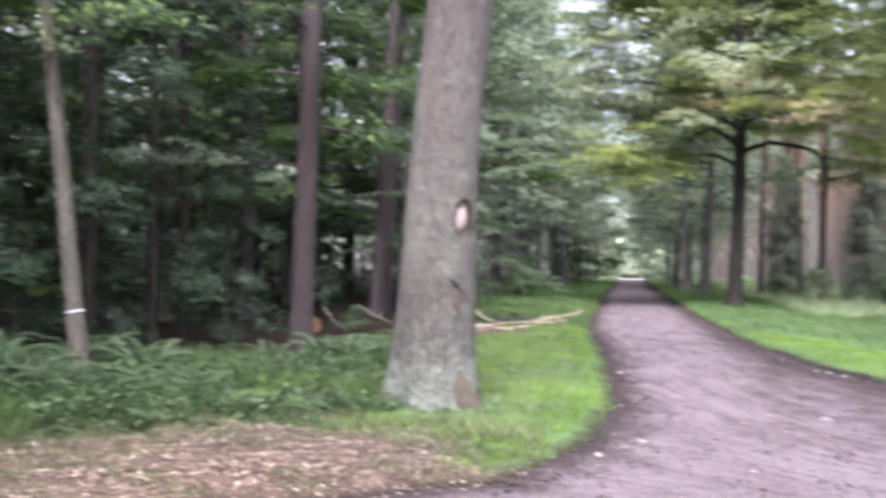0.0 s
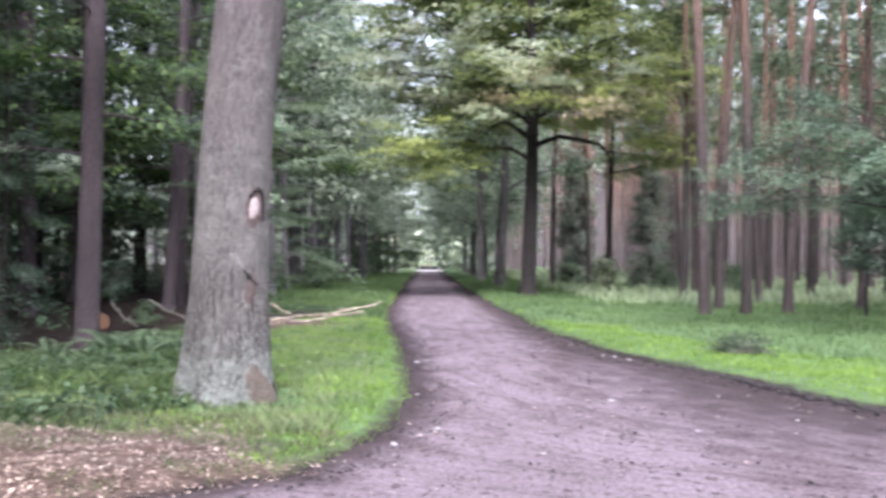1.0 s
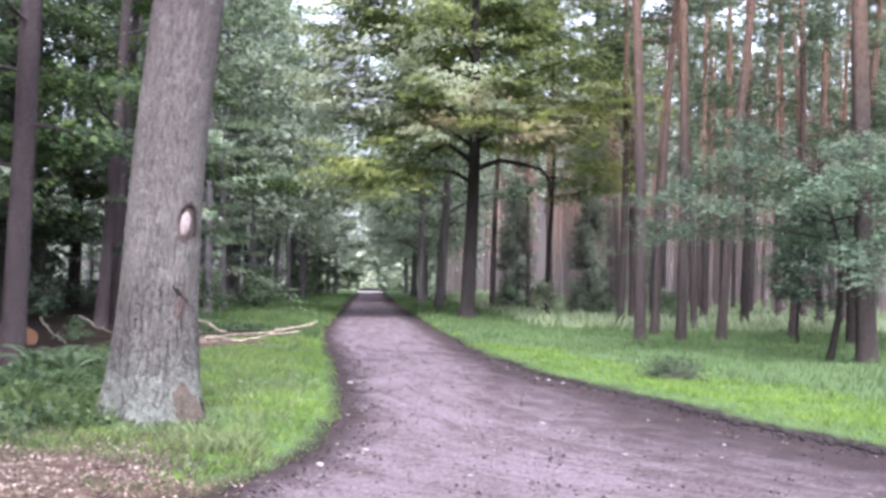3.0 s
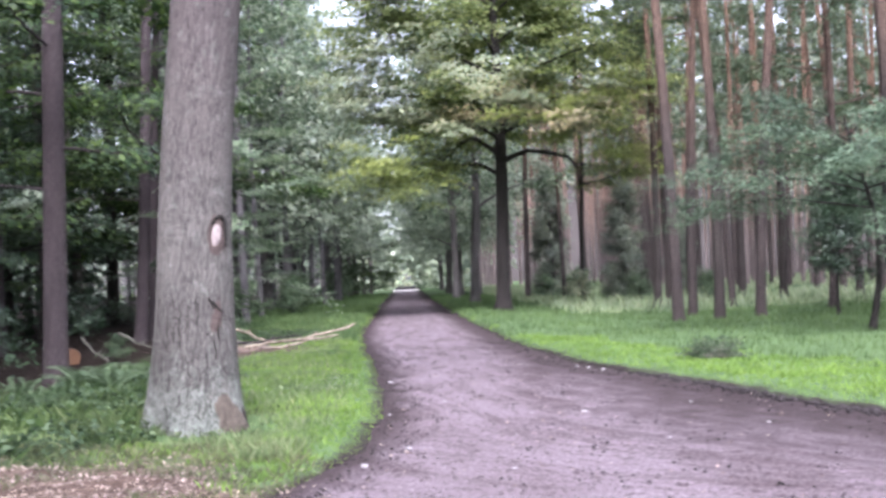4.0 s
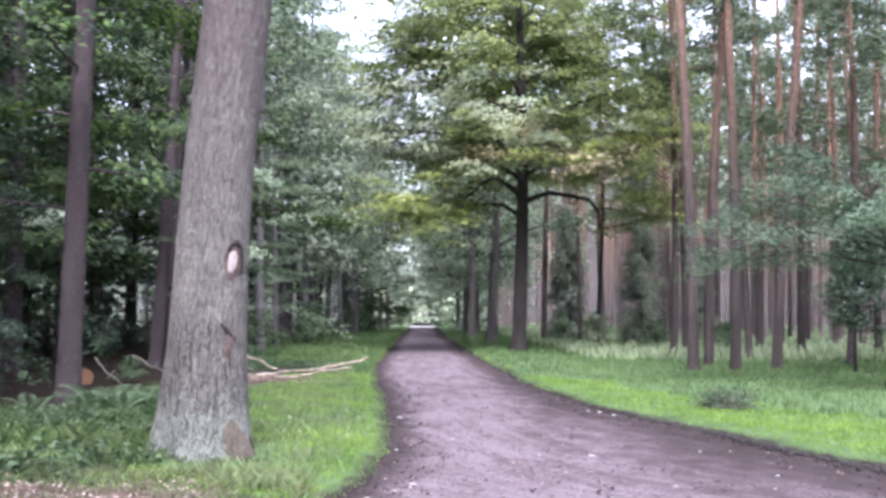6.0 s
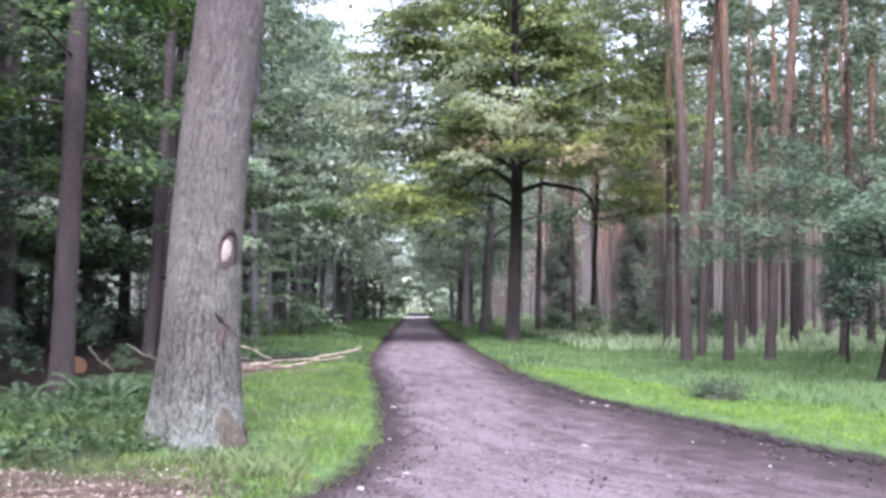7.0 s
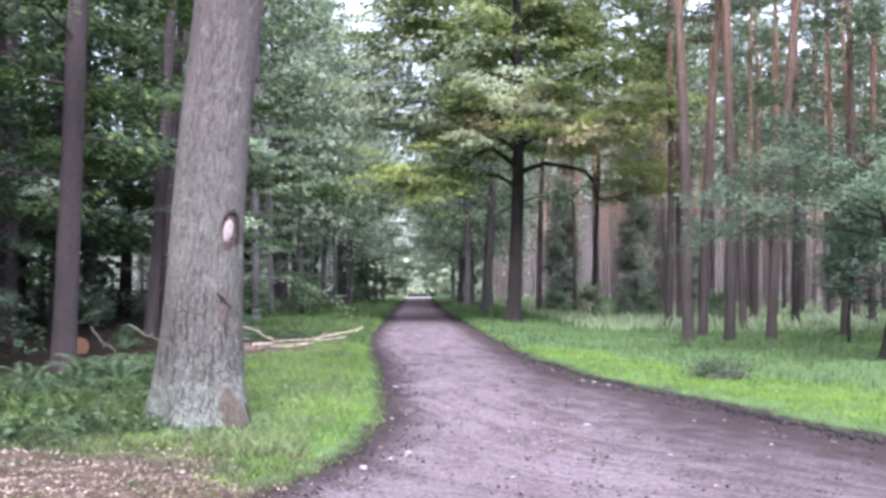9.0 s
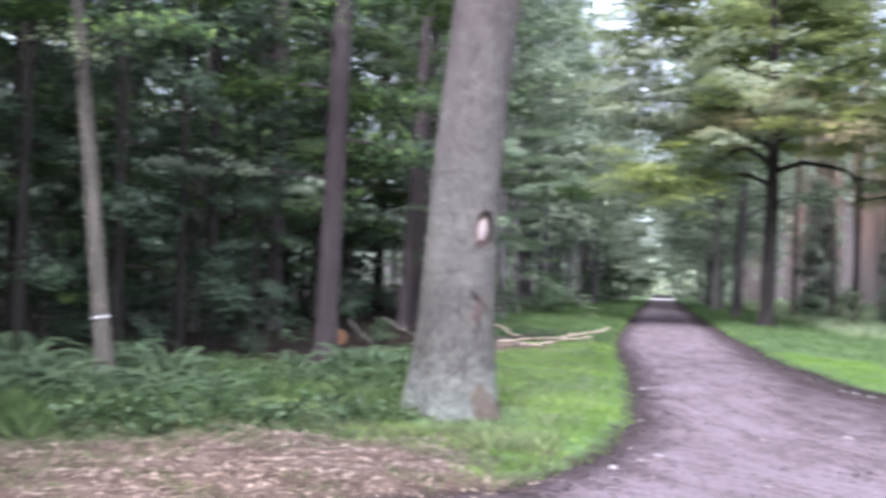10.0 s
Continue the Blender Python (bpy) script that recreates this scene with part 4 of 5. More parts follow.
fp_, fr_ = stem(19, 0.22, 0.06, (0.0, 0), 0.2, 185)
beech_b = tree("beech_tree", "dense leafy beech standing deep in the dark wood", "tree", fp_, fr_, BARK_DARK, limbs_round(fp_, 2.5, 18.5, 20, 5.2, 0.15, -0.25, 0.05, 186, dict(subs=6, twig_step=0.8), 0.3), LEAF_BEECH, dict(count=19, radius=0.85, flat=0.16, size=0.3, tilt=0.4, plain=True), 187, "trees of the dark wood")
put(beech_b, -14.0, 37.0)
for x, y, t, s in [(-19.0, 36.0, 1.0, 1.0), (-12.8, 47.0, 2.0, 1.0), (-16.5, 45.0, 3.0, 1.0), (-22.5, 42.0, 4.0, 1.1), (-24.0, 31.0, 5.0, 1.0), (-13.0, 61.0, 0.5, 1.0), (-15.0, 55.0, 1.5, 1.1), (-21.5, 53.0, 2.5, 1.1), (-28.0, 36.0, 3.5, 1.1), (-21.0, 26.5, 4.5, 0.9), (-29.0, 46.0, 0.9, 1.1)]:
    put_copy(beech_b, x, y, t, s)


def spruce(seed, height, r0, z0, spread, bark, size=0.2):
    p, r = stem(height, r0, 0.03, (0, 0), 0.06, seed)
    lim = limbs_round(p, z0, height - 0.5, 21, spread, -0.1, -0.35, 0.028, seed + 1, dict(subs=5, twig_step=0.45, sub_drop=0.2, sub_len=0.4), 0.8)
    return tree("spruce_tree", "dark spruce with drooping needle boughs", "tree", p, r, bark, lim, LEAF_SPRUCE, dict(count=26, radius=0.36, flat=0.3, size=size * 0.72, tilt=0.5, aspect=0.27, droop=0.4, plain=True), seed + 2, "spruces of the dark wood")


spr_a = put(spruce(83, 17, 0.13, 1.2, 3.0, BARK_DARK), -9.6, 17.5)
spr_b = put(spruce(87, 14, 0.12, 0.8, 2.6, BARK_DARK), -11.0, 23.0, 1.0)
for src, x, y, t, s in [(wood_c, -8.05, 34.2, 1.0, 0.8), (wood_b, -10.6, 28.0, 2.0, 1.1), (wood_c, -11.4, 30.6, 3.0, 0.95),                         (spr_a, -13.2, 20, 1.6, 1.0), (spr_b, -14.8, 26.5, 2.6, 1.15), (spr_a, -11.8, 36, 0.6, 1.1), (spr_a, -15.5, 33, 4.2, 1.1), (spr_b, -12.6, 47, 5.0, 1.2), (spr_b, -18, 38, 2.1, 1.3), (spr_a, -16.5, 15.5, 3.1, 1.0), (spr_b, -12.5, 13.0, 0.2, 1.0), (spr_a, -19, 27, 5.5, 1.2), 
                        (wood_c, -16, 50, 4.0, 1.1), (spr_a, -9, 78, 0.0, 1.2), (wood_c, -12, 67, 1.0, 1.2), (spr_b, -14, 58, 3.0, 1.3), (spr_b, -20, 19, 2.0, 1.2),
                        (spr_b, -9.4, 21.0, 3.0, 1.1), (spr_a, -15.0, 18.0, 0.4, 1.1), (spr_a, -17.0, 29.0, 2.0, 1.2), (spr_a, -10.6, 32.5, 5.0, 1.0), (spr_b, -17.5, 18.0, 4.4, 1.2), (wood_b, -14.2, 16.4, 3.3, 1.0), (wood_b, -15.0, 13.5, 1.3, 1.1), (spr_a, -24, 26, 0.4, 1.2), (spr_b, -26, 40, 0.0, 1.4),
                        (spr_b, -8.9, 18.6, 1.0, 0.7), (spr_b, -11.8, 17.6, 2.0, 0.8), (spr_b, -13.8, 16.0, 3.0, 0.8), (spr_b, -10.6, 25.0, 4.0, 0.8), (spr_b, -13.0, 21.6, 5.0, 0.9), (spr_b, -16.6, 20.6, 0.5, 0.9), (spr_b, -13.0, 33.0, 2.5, 1.0), (spr_b, -10.4, 15.8, 0.7, 0.85), (spr_a, -9.0, 16.4, 2.9, 0.45), (spr_b, -7.9, 19.6, 4.9, 0.5)]:
    put_copy(src, x, y, t, s)
# unseen beeches added outside the view; those on the left shade the wood
for x, y, t, s in [(-14, -44, 0, 1), (-3, -46, 1, 1), (8, -42, 2, 1.1), (20, -40, 3, 1), (-28, -40, 1, 1), (22, 12, 3, 1.0), (-22, 7, 2, 1.1), (-9.2, 2, 0.4, 0.9), (-12.5, 5.5, 1.4, 1.0), (-16.5, 9, 2.4, 1.0), (-13, -2, 3.4, 1.0), (-18, 3, 4.4, 1.0), (-13.4, 11.2, 5.1, 0.9)]:
    put_copy(beech_b, x, y, t, s)

ep_, er_ = stem(19, 0.15, 0.05, (0.004, 0), 0.12, 281)
edge = tree("edge_tree", "slim grey-barked tree with hazy blue-green sprays at the wood's edge", "tree", ep_, er_, BARK_MIST, limbs_round(ep_, 5.5, 18.5, 22, 3.1, 0.25, -0.3, 0.035, 282, dict(subs=5, twig_step=0.6, first=0.5), 0.25), LEAF_SHEEN_HAZE, dict(count=20, radius=0.58, flat=0.2, size=0.165, tilt=0.45, plain=True), 283, "slim trees at the wood's edge")
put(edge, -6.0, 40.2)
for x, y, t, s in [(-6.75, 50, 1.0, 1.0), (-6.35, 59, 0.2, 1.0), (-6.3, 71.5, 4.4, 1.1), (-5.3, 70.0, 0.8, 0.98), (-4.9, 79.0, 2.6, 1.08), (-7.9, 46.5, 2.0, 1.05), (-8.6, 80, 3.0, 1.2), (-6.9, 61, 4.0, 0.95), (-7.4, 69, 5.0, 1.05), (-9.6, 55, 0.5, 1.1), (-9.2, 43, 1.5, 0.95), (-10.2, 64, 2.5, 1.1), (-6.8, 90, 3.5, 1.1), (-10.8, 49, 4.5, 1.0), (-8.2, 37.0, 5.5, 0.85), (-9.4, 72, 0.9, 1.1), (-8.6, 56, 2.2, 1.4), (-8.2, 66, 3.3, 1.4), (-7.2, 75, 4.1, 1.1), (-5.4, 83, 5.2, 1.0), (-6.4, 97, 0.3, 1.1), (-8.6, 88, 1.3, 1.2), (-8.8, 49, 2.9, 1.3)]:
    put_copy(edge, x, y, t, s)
kp_, kr_ = stem(5.2, 0.07, 0.02, (0.0, 0), 0.06, 285, 10)
tuft = tree("thin_tree", "thin dark young tree with a grey-green tuft of leaves", "tree", kp_, kr_, BARK_DARK, limbs_round(kp_, 3.6, 5.1, 9, 1.5, 0.15, -0.2, 0.02, 286, dict(subs=5, twig_step=0.4), 0.3), LEAF_SHEEN_HAZE, dict(count=12, radius=0.4, flat=0.15, size=0.2, tilt=0.35), 287)
put(tuft, -5.1, 86)

# ---- far woods on both sides ----
fr = np.random.default_rng(91)
far = {"stem": [], "pine": [], "dark": []}
for k in range(430):
    y = fr.uniform(66, 175)
    x = fr.uniform(8.5, 20 + 0.62 * y)
    h = fr.uniform(17, 25)
    ln = fr.normal(0, 0.012)
    far["stem"] += tube([(x, y, -0.1), (x + ln * h * 0.5, y, h * 0.5), (x + ln * h, y, h)], [fr.uniform(0.15, 0.24), 0.15, 0.05], 7, cap=False)
    c = np.array([x + ln * h, y, 0])
    q = c + np.stack([fr.normal(0, 1.3, 94), fr.normal(0, 1.3, 94), fr.uniform(h * 0.64, h + 1.0, 94)], -1)
    far["pine"].append(leaves(q, 0.85, 0.7, 0.5, fr, plain=True))
dark_stems, deep_stems = [], []
for k in range(300):
    y = fr.uniform(58, 175)
    x = -fr.uniform(7.0, 18 + 0.6 * y)
    h = fr.uniform(14, 22)
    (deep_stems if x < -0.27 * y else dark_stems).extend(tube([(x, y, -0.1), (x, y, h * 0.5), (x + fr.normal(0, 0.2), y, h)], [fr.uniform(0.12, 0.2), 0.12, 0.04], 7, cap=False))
    q = np.array([x, y, 0]) + np.stack([fr.normal(0, 1.6, 220), fr.normal(0, 1.6, 220), 0.8 + (h + 2) * fr.uniform(0, 1, 220) ** 0.75], -1)
    far["dark"].append(leaves(q, 0.7, 0.4, 0.5, fr, plain=True))
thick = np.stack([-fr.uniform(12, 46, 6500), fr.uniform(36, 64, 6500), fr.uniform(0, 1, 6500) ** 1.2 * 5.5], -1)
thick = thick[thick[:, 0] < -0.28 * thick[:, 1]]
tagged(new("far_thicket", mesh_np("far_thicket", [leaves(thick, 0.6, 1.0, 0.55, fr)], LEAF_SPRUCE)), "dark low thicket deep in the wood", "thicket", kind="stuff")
# trees in the opening; the pale leaf colour paints them sunlit
gap = np.stack([fr.uniform(-15, 15, 700), fr.uniform(200, 224, 700), fr.uniform(0, 1, 700) ** 1.3 * 5.5], -1)
tagged(new("far_bright_trees", mesh_np("far_bright_trees", [leaves(gap, 1.3, 0.7, 0.7, fr)], LEAF_PALE)), "trees beyond the open end of the avenue, sunlight painted in as pale leaves", "woods", kind="stuff")
mid = np.stack([fr.uniform(-16, 16, 4200), fr.uniform(150, 168, 4200), 3.0 + fr.uniform(0, 1, 4200) ** 1.3 * 16], -1)
low = np.stack([fr.choice([-1, 1], 2600) * (1.0 + 9 * fr.uniform(0, 1, 2600) ** 1.4), fr.uniform(146, 152, 2600), 0.2 + fr.uniform(0, 1, 2600) * 7], -1)
low = low[np.abs(low[:, 0]) > 1.9 - 0.3 * low[:, 2]]
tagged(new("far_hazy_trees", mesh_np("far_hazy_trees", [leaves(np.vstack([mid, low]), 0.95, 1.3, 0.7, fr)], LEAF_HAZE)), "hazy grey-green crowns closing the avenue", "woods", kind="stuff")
far_pines = tagged(new("far_pine_woods", mesh_np("far_pine_woods", far["stem"], BARK_PINE_HAZE, True)), "many distant reddish pine trunks with thin crowns, haze put into their colours", "woods", kind="stuff")
part("crowns", far["pine"], LEAF_PINE_HAZE, far_pines)
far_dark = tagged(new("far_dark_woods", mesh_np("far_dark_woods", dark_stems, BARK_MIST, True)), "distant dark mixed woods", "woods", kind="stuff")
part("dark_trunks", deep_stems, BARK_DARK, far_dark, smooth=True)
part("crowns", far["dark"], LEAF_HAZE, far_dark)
ring = []
for k in range(4200):
    a = fr.uniform(0, 2 * np.pi)
    d = fr.uniform(178, 215)
    if abs(np.sin(a) * 1.0) * 1 and abs(d * np.cos(a)) < 14 and np.sin(a) > 0:
        continue
    if np.cos(a) > 0 and (k % 3 or np.sin(a) > 0.6):
        continue
    ring.append((d * np.cos(a), d * np.sin(a), fr.uniform(0, 1) ** 0.8 * 17))
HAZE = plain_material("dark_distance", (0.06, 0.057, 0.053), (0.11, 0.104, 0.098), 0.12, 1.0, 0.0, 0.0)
# weak emission stands in for bright haze between the far trunks
MIST = plain_material("mist_glow", (0.026, 0.0225, 0.0215), (0.046, 0.04, 0.038), 0.12, 1.0, 0.0, 0.0)
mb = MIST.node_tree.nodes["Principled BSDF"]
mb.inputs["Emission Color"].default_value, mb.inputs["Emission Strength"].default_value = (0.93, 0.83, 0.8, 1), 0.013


def distance_belt(a0, a1, heights, mat, label):
    """A belt of far woods with a ragged top, between two bearings."""
    ha = np.linspace(radians(a0), radians(a1), 96)
    hz = np.array(heights)
    v = np.stack([np.tile(225 * np.cos(ha), 3), np.tile(225 * np.sin(ha), 3), np.repeat(hz, 96) + 3.0 * np.repeat(hz > 14, 96) * np.tile(np.sin(ha * 37) + np.sin(ha * 91), 3)], -1)
    i, j = np.meshgrid(np.arange(2), np.arange(95), indexing="ij")
    f = np.stack([i * 96 + j, i * 96 + j + 1, (i + 1) * 96 + j + 1, (i + 1) * 96 + j], -1).reshape(-1, 4)
    tagged(new("backdrop", mesh_np("backdrop", [(v, f)], mat, True)), label, "backdrop", kind="structure")


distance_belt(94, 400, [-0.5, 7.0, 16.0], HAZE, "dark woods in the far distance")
distance_belt(400, 446, [-0.5, 14.0, 36.0], MIST, "far pine woods, pale mist painted on with a faint glow")
belt = tagged(new("distant_tree_belt", mesh_np("distant_tree_belt", [leaves(np.array(ring), 4.0, 0.8, 0.7, fr)], LEAF_BEECH)), "far belt of trees closing the woods", "woods", kind="stuff")

# ---- young trees and bushes ----
yp, yr = stem(4.9, 0.085, 0.02, (-0.07, 0.01), 0.2, 101)
bough_limbs = limbs_round(yp, 2.6, 4.75, 18, 4.1, 0.1, -0.4, 0.035, 102, dict(subs=8, twig_step=0.45, sub_len=0.5), 0.45)
bough = tree("young_tree", "slender young tree with wide blue-green leafy boughs", "tree", yp, yr, BARK_DARK, bough_limbs, LEAF_BOUGH, dict(count=50, radius=0.46, flat=0.2, size=0.12, tilt=0.5, aspect=0.28, droop=0.35, plain=True), 103, "young trees under the pines")
put(bough, 10.6, 24.3, 0.0)
put_copy(bough, 15.0, 28.5, 2.2, 1.05)
put_copy(bough, 17.5, 37.0, 4.0, 1.1)
hp, hr = stem(4.3, 0.05, 0.015, (-0.02, 0), 0.1, 107, 10)
holly = tree("evergreen_bush", "dark green evergreen bush on a thin stem", "bush", hp, hr, BARK_DARK, limbs_round(hp, 1.1, 4.1, 22, 1.0, 0.1, -0.3, 0.02, 108, dict(subs=5, twig_step=0.25), 0.6), LEAF_SPRUCE, dict(count=22, radius=0.26, flat=0.5, size=0.11, tilt=0.7, aspect=0.5), 109, "bushes under the pines")
put(holly, 12.55, 31.0)
ip, ir = stem(8.0, 0.16, 0.05, (0, 0), 0.05, 111)
ivy = tree("young_spruce", "grey-green narrow young spruce, branched down to the grass", "tree", ip, ir, BARK_DARK, limbs_round(ip, 0.5, 7.8, 34, 1.45, -0.1, -0.2, 0.02, 112, dict(subs=5, twig_step=0.3), 0.55), LEAF_PINE_HAZE, dict(count=34, radius=0.42, flat=0.5, size=0.2, tilt=0.7, aspect=0.35, plain=True), 113, "young trees under the pines")
put(ivy, 8.75, 64.0)
put_copy(ivy, 11.0, 54.0, 2.0, 0.82)
put_copy(ivy, 16.0, 62.0, 4.0, 0.7)
tp, tr_ = stem(12.0, 0.13, 0.05, (0.0, 0), 0.12, 115)
slim = tree("slim_tree", "slim dark tree under the avenue crown", "tree", tp, tr_, BARK_DARK, limbs_round(tp, 7.0, 11.8, 7, 2.2, 0.3, -0.2, 0.03, 116, dict(subs=5, twig_step=0.5), 0.4), LEAF_AVENUE_LIT, dict(count=14, radius=0.5, flat=0.25, size=0.2, tilt=0.5), 117)
put(slim, 8.3, 50.5)

sp_, sr_ = stem(4.6, 0.04, 0.012, (0.03, 0), 0.12, 121, 10)
sapling = tree("beech_sapling", "young beech with flat pale-green leaf sprays", "tree", sp_, sr_, BARK_GREY, limbs_round(sp_, 0.7, 4.5, 15, 2.1, 0.12, -0.35, 0.016, 122, dict(subs=6, twig_step=0.35, sub_len=0.55), 0.4), LEAF_BEECH, dict(count=13, radius=0.36, flat=0.1, size=0.12, tilt=0.25), 123, "saplings of the dark wood")
put(sapling, -11.7, 18.6)
vp_, vr_ = stem(5.4, 0.045, 0.012, (0.03, 0), 0.12, 221, 10)
silver = tree("edge_sapling", "young tree with flat green sprays at the wood's edge, silvery sheen painted in", "tree", vp_, vr_, BARK_MIST, limbs_round(vp_, 1.4, 5.2, 13, 2.7, 0.1, -0.45, 0.016, 222, dict(subs=7, twig_step=0.26, sub_len=0.3, first=0.25), 0.3), LEAF_SHEEN_HAZE, dict(count=14, radius=0.2, flat=0.08, size=0.11, tilt=0.14), 223, "saplings at the wood's edge")
put(silver, -5.3, 31.5, 0.0, 1.25)
for x, y, t, s in [(-6.9, 36.0, 1.0, 1.1), (-7.0, 44.5, 2.0, 1.0), (-7.4, 50.0, 4.0, 1.1)]:
    put_copy(silver, x, y, t, s)
for x, y, t, s in [(-7.6, 36.5, 4, 0.8), (-8.7, 40, 5, 0.9), (-14, 22.5, 0.3, 1.2), (-12.5, 29, 2.2, 1.3), (-4.6, 104, 4.4, 1.6), (-3.2, 100, 5.0, 1.9)]:
    put_copy(sapling, x, y, t, s)

up_, ur_ = stem(1.2, 0.02, 0.008, (0.1, 0), 0.05, 125, 8)
shrub = tree("low_shrub", "low light-green shrub at the edge of the wood", "bush", up_, ur_, BARK_DARK, limbs_round(up_, 0.08, 1.1, 14, 1.0, 0.5, -0.5, 0.012, 126, dict(subs=5, twig_step=0.25), 0.4), LEAF_FERN, dict(count=9, radius=0.25, flat=0.35, size=0.11, tilt=0.5), 127, "low shrubs")
put(shrub, -6.0, 33.5, 0, 0.5)
for x, y, t, s in [(-5.4, 50, 1, 1.2), (-5.6, 54, 2, 1.4), (-5.4, 84, 3, 1.8), (-5.6, 30, 4, 0.55), (-6.8, 44, 5, 1.3), (-5.0, 96, 0.5, 2.0), (9.7, 61, 0.8, 1.2), (-4.7, 28.6, 3.3, 0.4), (-5.2, 27.4, 1.7, 0.45), (-4.9, 31.0, 0.3, 0.45), (11.5, 52.5, 2.8, 1.0), (7.9, 60, 4.4, 1.0), (13.5, 48, 1.0, 0.9), (-6.4, 23.6, 1.0, 0.4)]:
    put_copy(shrub, x, y, t, s)

bush = tree("pale_bush", "small pale cream-leaved bush under the pines", "bush", up_, ur_, BARK_DARK, limbs_round(up_, 0.3, 1.15, 9, 0.7, 0.6, -0.4, 0.012, 128, dict(subs=4, twig_step=0.25), 0.4), LEAF_PALE, dict(count=8, radius=0.2, flat=0.4, size=0.16, tilt=0.5), 129)
put(bush, 7.6, 48.5, 0, 1.1)

# ---- ferns ----


def fern(seed, name="fern", label="arching green fern at the edge of the wood", group="ferns", fronds=9, rise=(0.8, 1.2), length=(0.6, 0.9), bend=-1.5, pinna=0.17, width=0.015, n=18, mat=LEAF_FERN):
    """A crown of fronds, each a bent stalk with paired leaflets."""
    rng = np.random.default_rng(seed)
    root = tagged(new(name), label, "fern", group)
    for k in range(fronds):
        az = k * 6.28 / fronds + rng.uniform(-0.25, 0.25)
        p = limb_path((0, 0, 0.02), az, rng.uniform(*rise), rng.uniform(*length), bend, rng, n, 0.03)
        sv, sf = tube(p, np.linspace(0.006, 0.002, n), 3, cap=False)[0]
        t = unit(np.gradient(p, axis=0))
        s = unit(np.cross(t, (0, 0, 1)))
        fv, ff = [], []
        for i in range(n // 4, n):
            ln = pinna * np.sin((i + 0.5) / (n + 0.5) * np.pi) ** 0.7
            for side in (-1, 1):
                b = sv[i * 3]
                d = unit(s[i] * side + t[i] * 0.35 + np.array([0, 0, -0.15]))
                o = len(sv) + len(fv)
                fv += [b + d * ln * 0.5 + t[i] * width, b + d * ln, b + d * ln * 0.5 - t[i] * width]
                ff.append((i * 3, o, o + 1, o + 2))
        part("frond", [(np.vstack([sv, fv]), np.vstack([sf, ff]))], mat, root)
    return root


fern_a, fern_b = put(fern(131), -4.6, 15.0, 0, 0.7), put(fern(132), -5.4, 12.4, 1.0, 0.7)
frn = np.random.default_rng(133)
for x, y, s in [(-7.0, 12.0, 1.1), (-6.5, 12.5, 1.0), (-7.7, 12.3, 1.2), (-8.3, 13.0, 1.2), (-4.3, 13.9, 0.6), (-4.8, 14.5, 0.65), (-5.3, 14.1, 0.6), (-4.1, 14.9, 0.65), (-5.8, 15.2, 0.7), (-3.6, 13.6, 0.55), (-4.9, 17.6, 0.95), (-4.5, 18.2, 0.9), (-5.1, 18.6, 1.0), (-4.2, 17.2, 0.85), (-4.0, 18.0, 0.9), (-5.6, 17.9, 0.8)]:
    put_copy(fern_a, x, y, frn.uniform(0, 6.2), s)
for k in range(56):
    if k < 50:
        x, y = frn.uniform(-9.5, -3.7), frn.uniform(10.6, 15.5)
        if y < 13.2 and x > -5.6:
            continue
    else:
        x, y = frn.uniform(-6, -4.2), frn.uniform(15, 24)
    put_copy((fern_a, fern_b)[k % 2], x, y, frn.uniform(0, 6.2), frn.uniform(0.6, 0.95) * (0.6 if x > -0.42 * y else 1.0))

bracken_a = put(fern(134, "bracken", "tall pale-green bracken with wide drooping fronds", "bracken at the wood's edge", 6, (1.1, 1.4), (1.3, 1.9), -1.7, 0.42, 0.03, 22), -6.7, 13.5, 0.3, 0.6)
for x, y, t, s in [(-7.7, 13.9, 3.1, 0.6), (-9.3, 13.9, 1.1, 0.7), (-8.4, 12.9, 5.9, 0.5), (-5.0, 16.6, 2.0, 0.5), (-5.7, 15.9, 4.4, 0.38), (-4.4, 15.9, 0.8, 0.42)]:
    put_copy(bracken_a, x, y, t, s)

# behind the fallen branches: darker ferns, and brown bracken from last year
fern_c = put(fern(136, label="dark green fern behind the fallen branches", mat=LEAF_HERB), -3.7, 28.4, 0.4, 0.85)
for x, y, t, s_ in [(-3.1, 28.7, 1.9, 0.8), (-4.3, 28.8, 3.3, 0.95), (-3.4, 29.6, 4.1, 0.9), (-4.0, 29.9, 0.9, 0.95), (-2.7, 29.8, 2.6, 0.7), (-4.8, 29.6, 5.1, 1.0), (-3.0, 30.8, 5.7, 0.75)]:
    put_copy(fern_c, x, y, t, s_)
dead_a = put(fern(137, "dead_bracken", "brown withered bracken among the fallen branches", "withered bracken", 6, (0.5, 0.9), (0.7, 1.0), -1.6, 0.24, 0.02, 16, LITTER), -4.2, 25.6, 0.4, 0.6)
for x, y, t, s_ in [(-3.8, 25.2, 2.2, 0.5), (-4.5, 26.2, 4.0, 0.7), (-3.6, 25.7, 5.5, 0.5), (-4.0, 26.9, 1.3, 0.6)]:
    put_copy(dead_a, x, y, t, s_)

# ---- fallen branches, log, brush heap ----


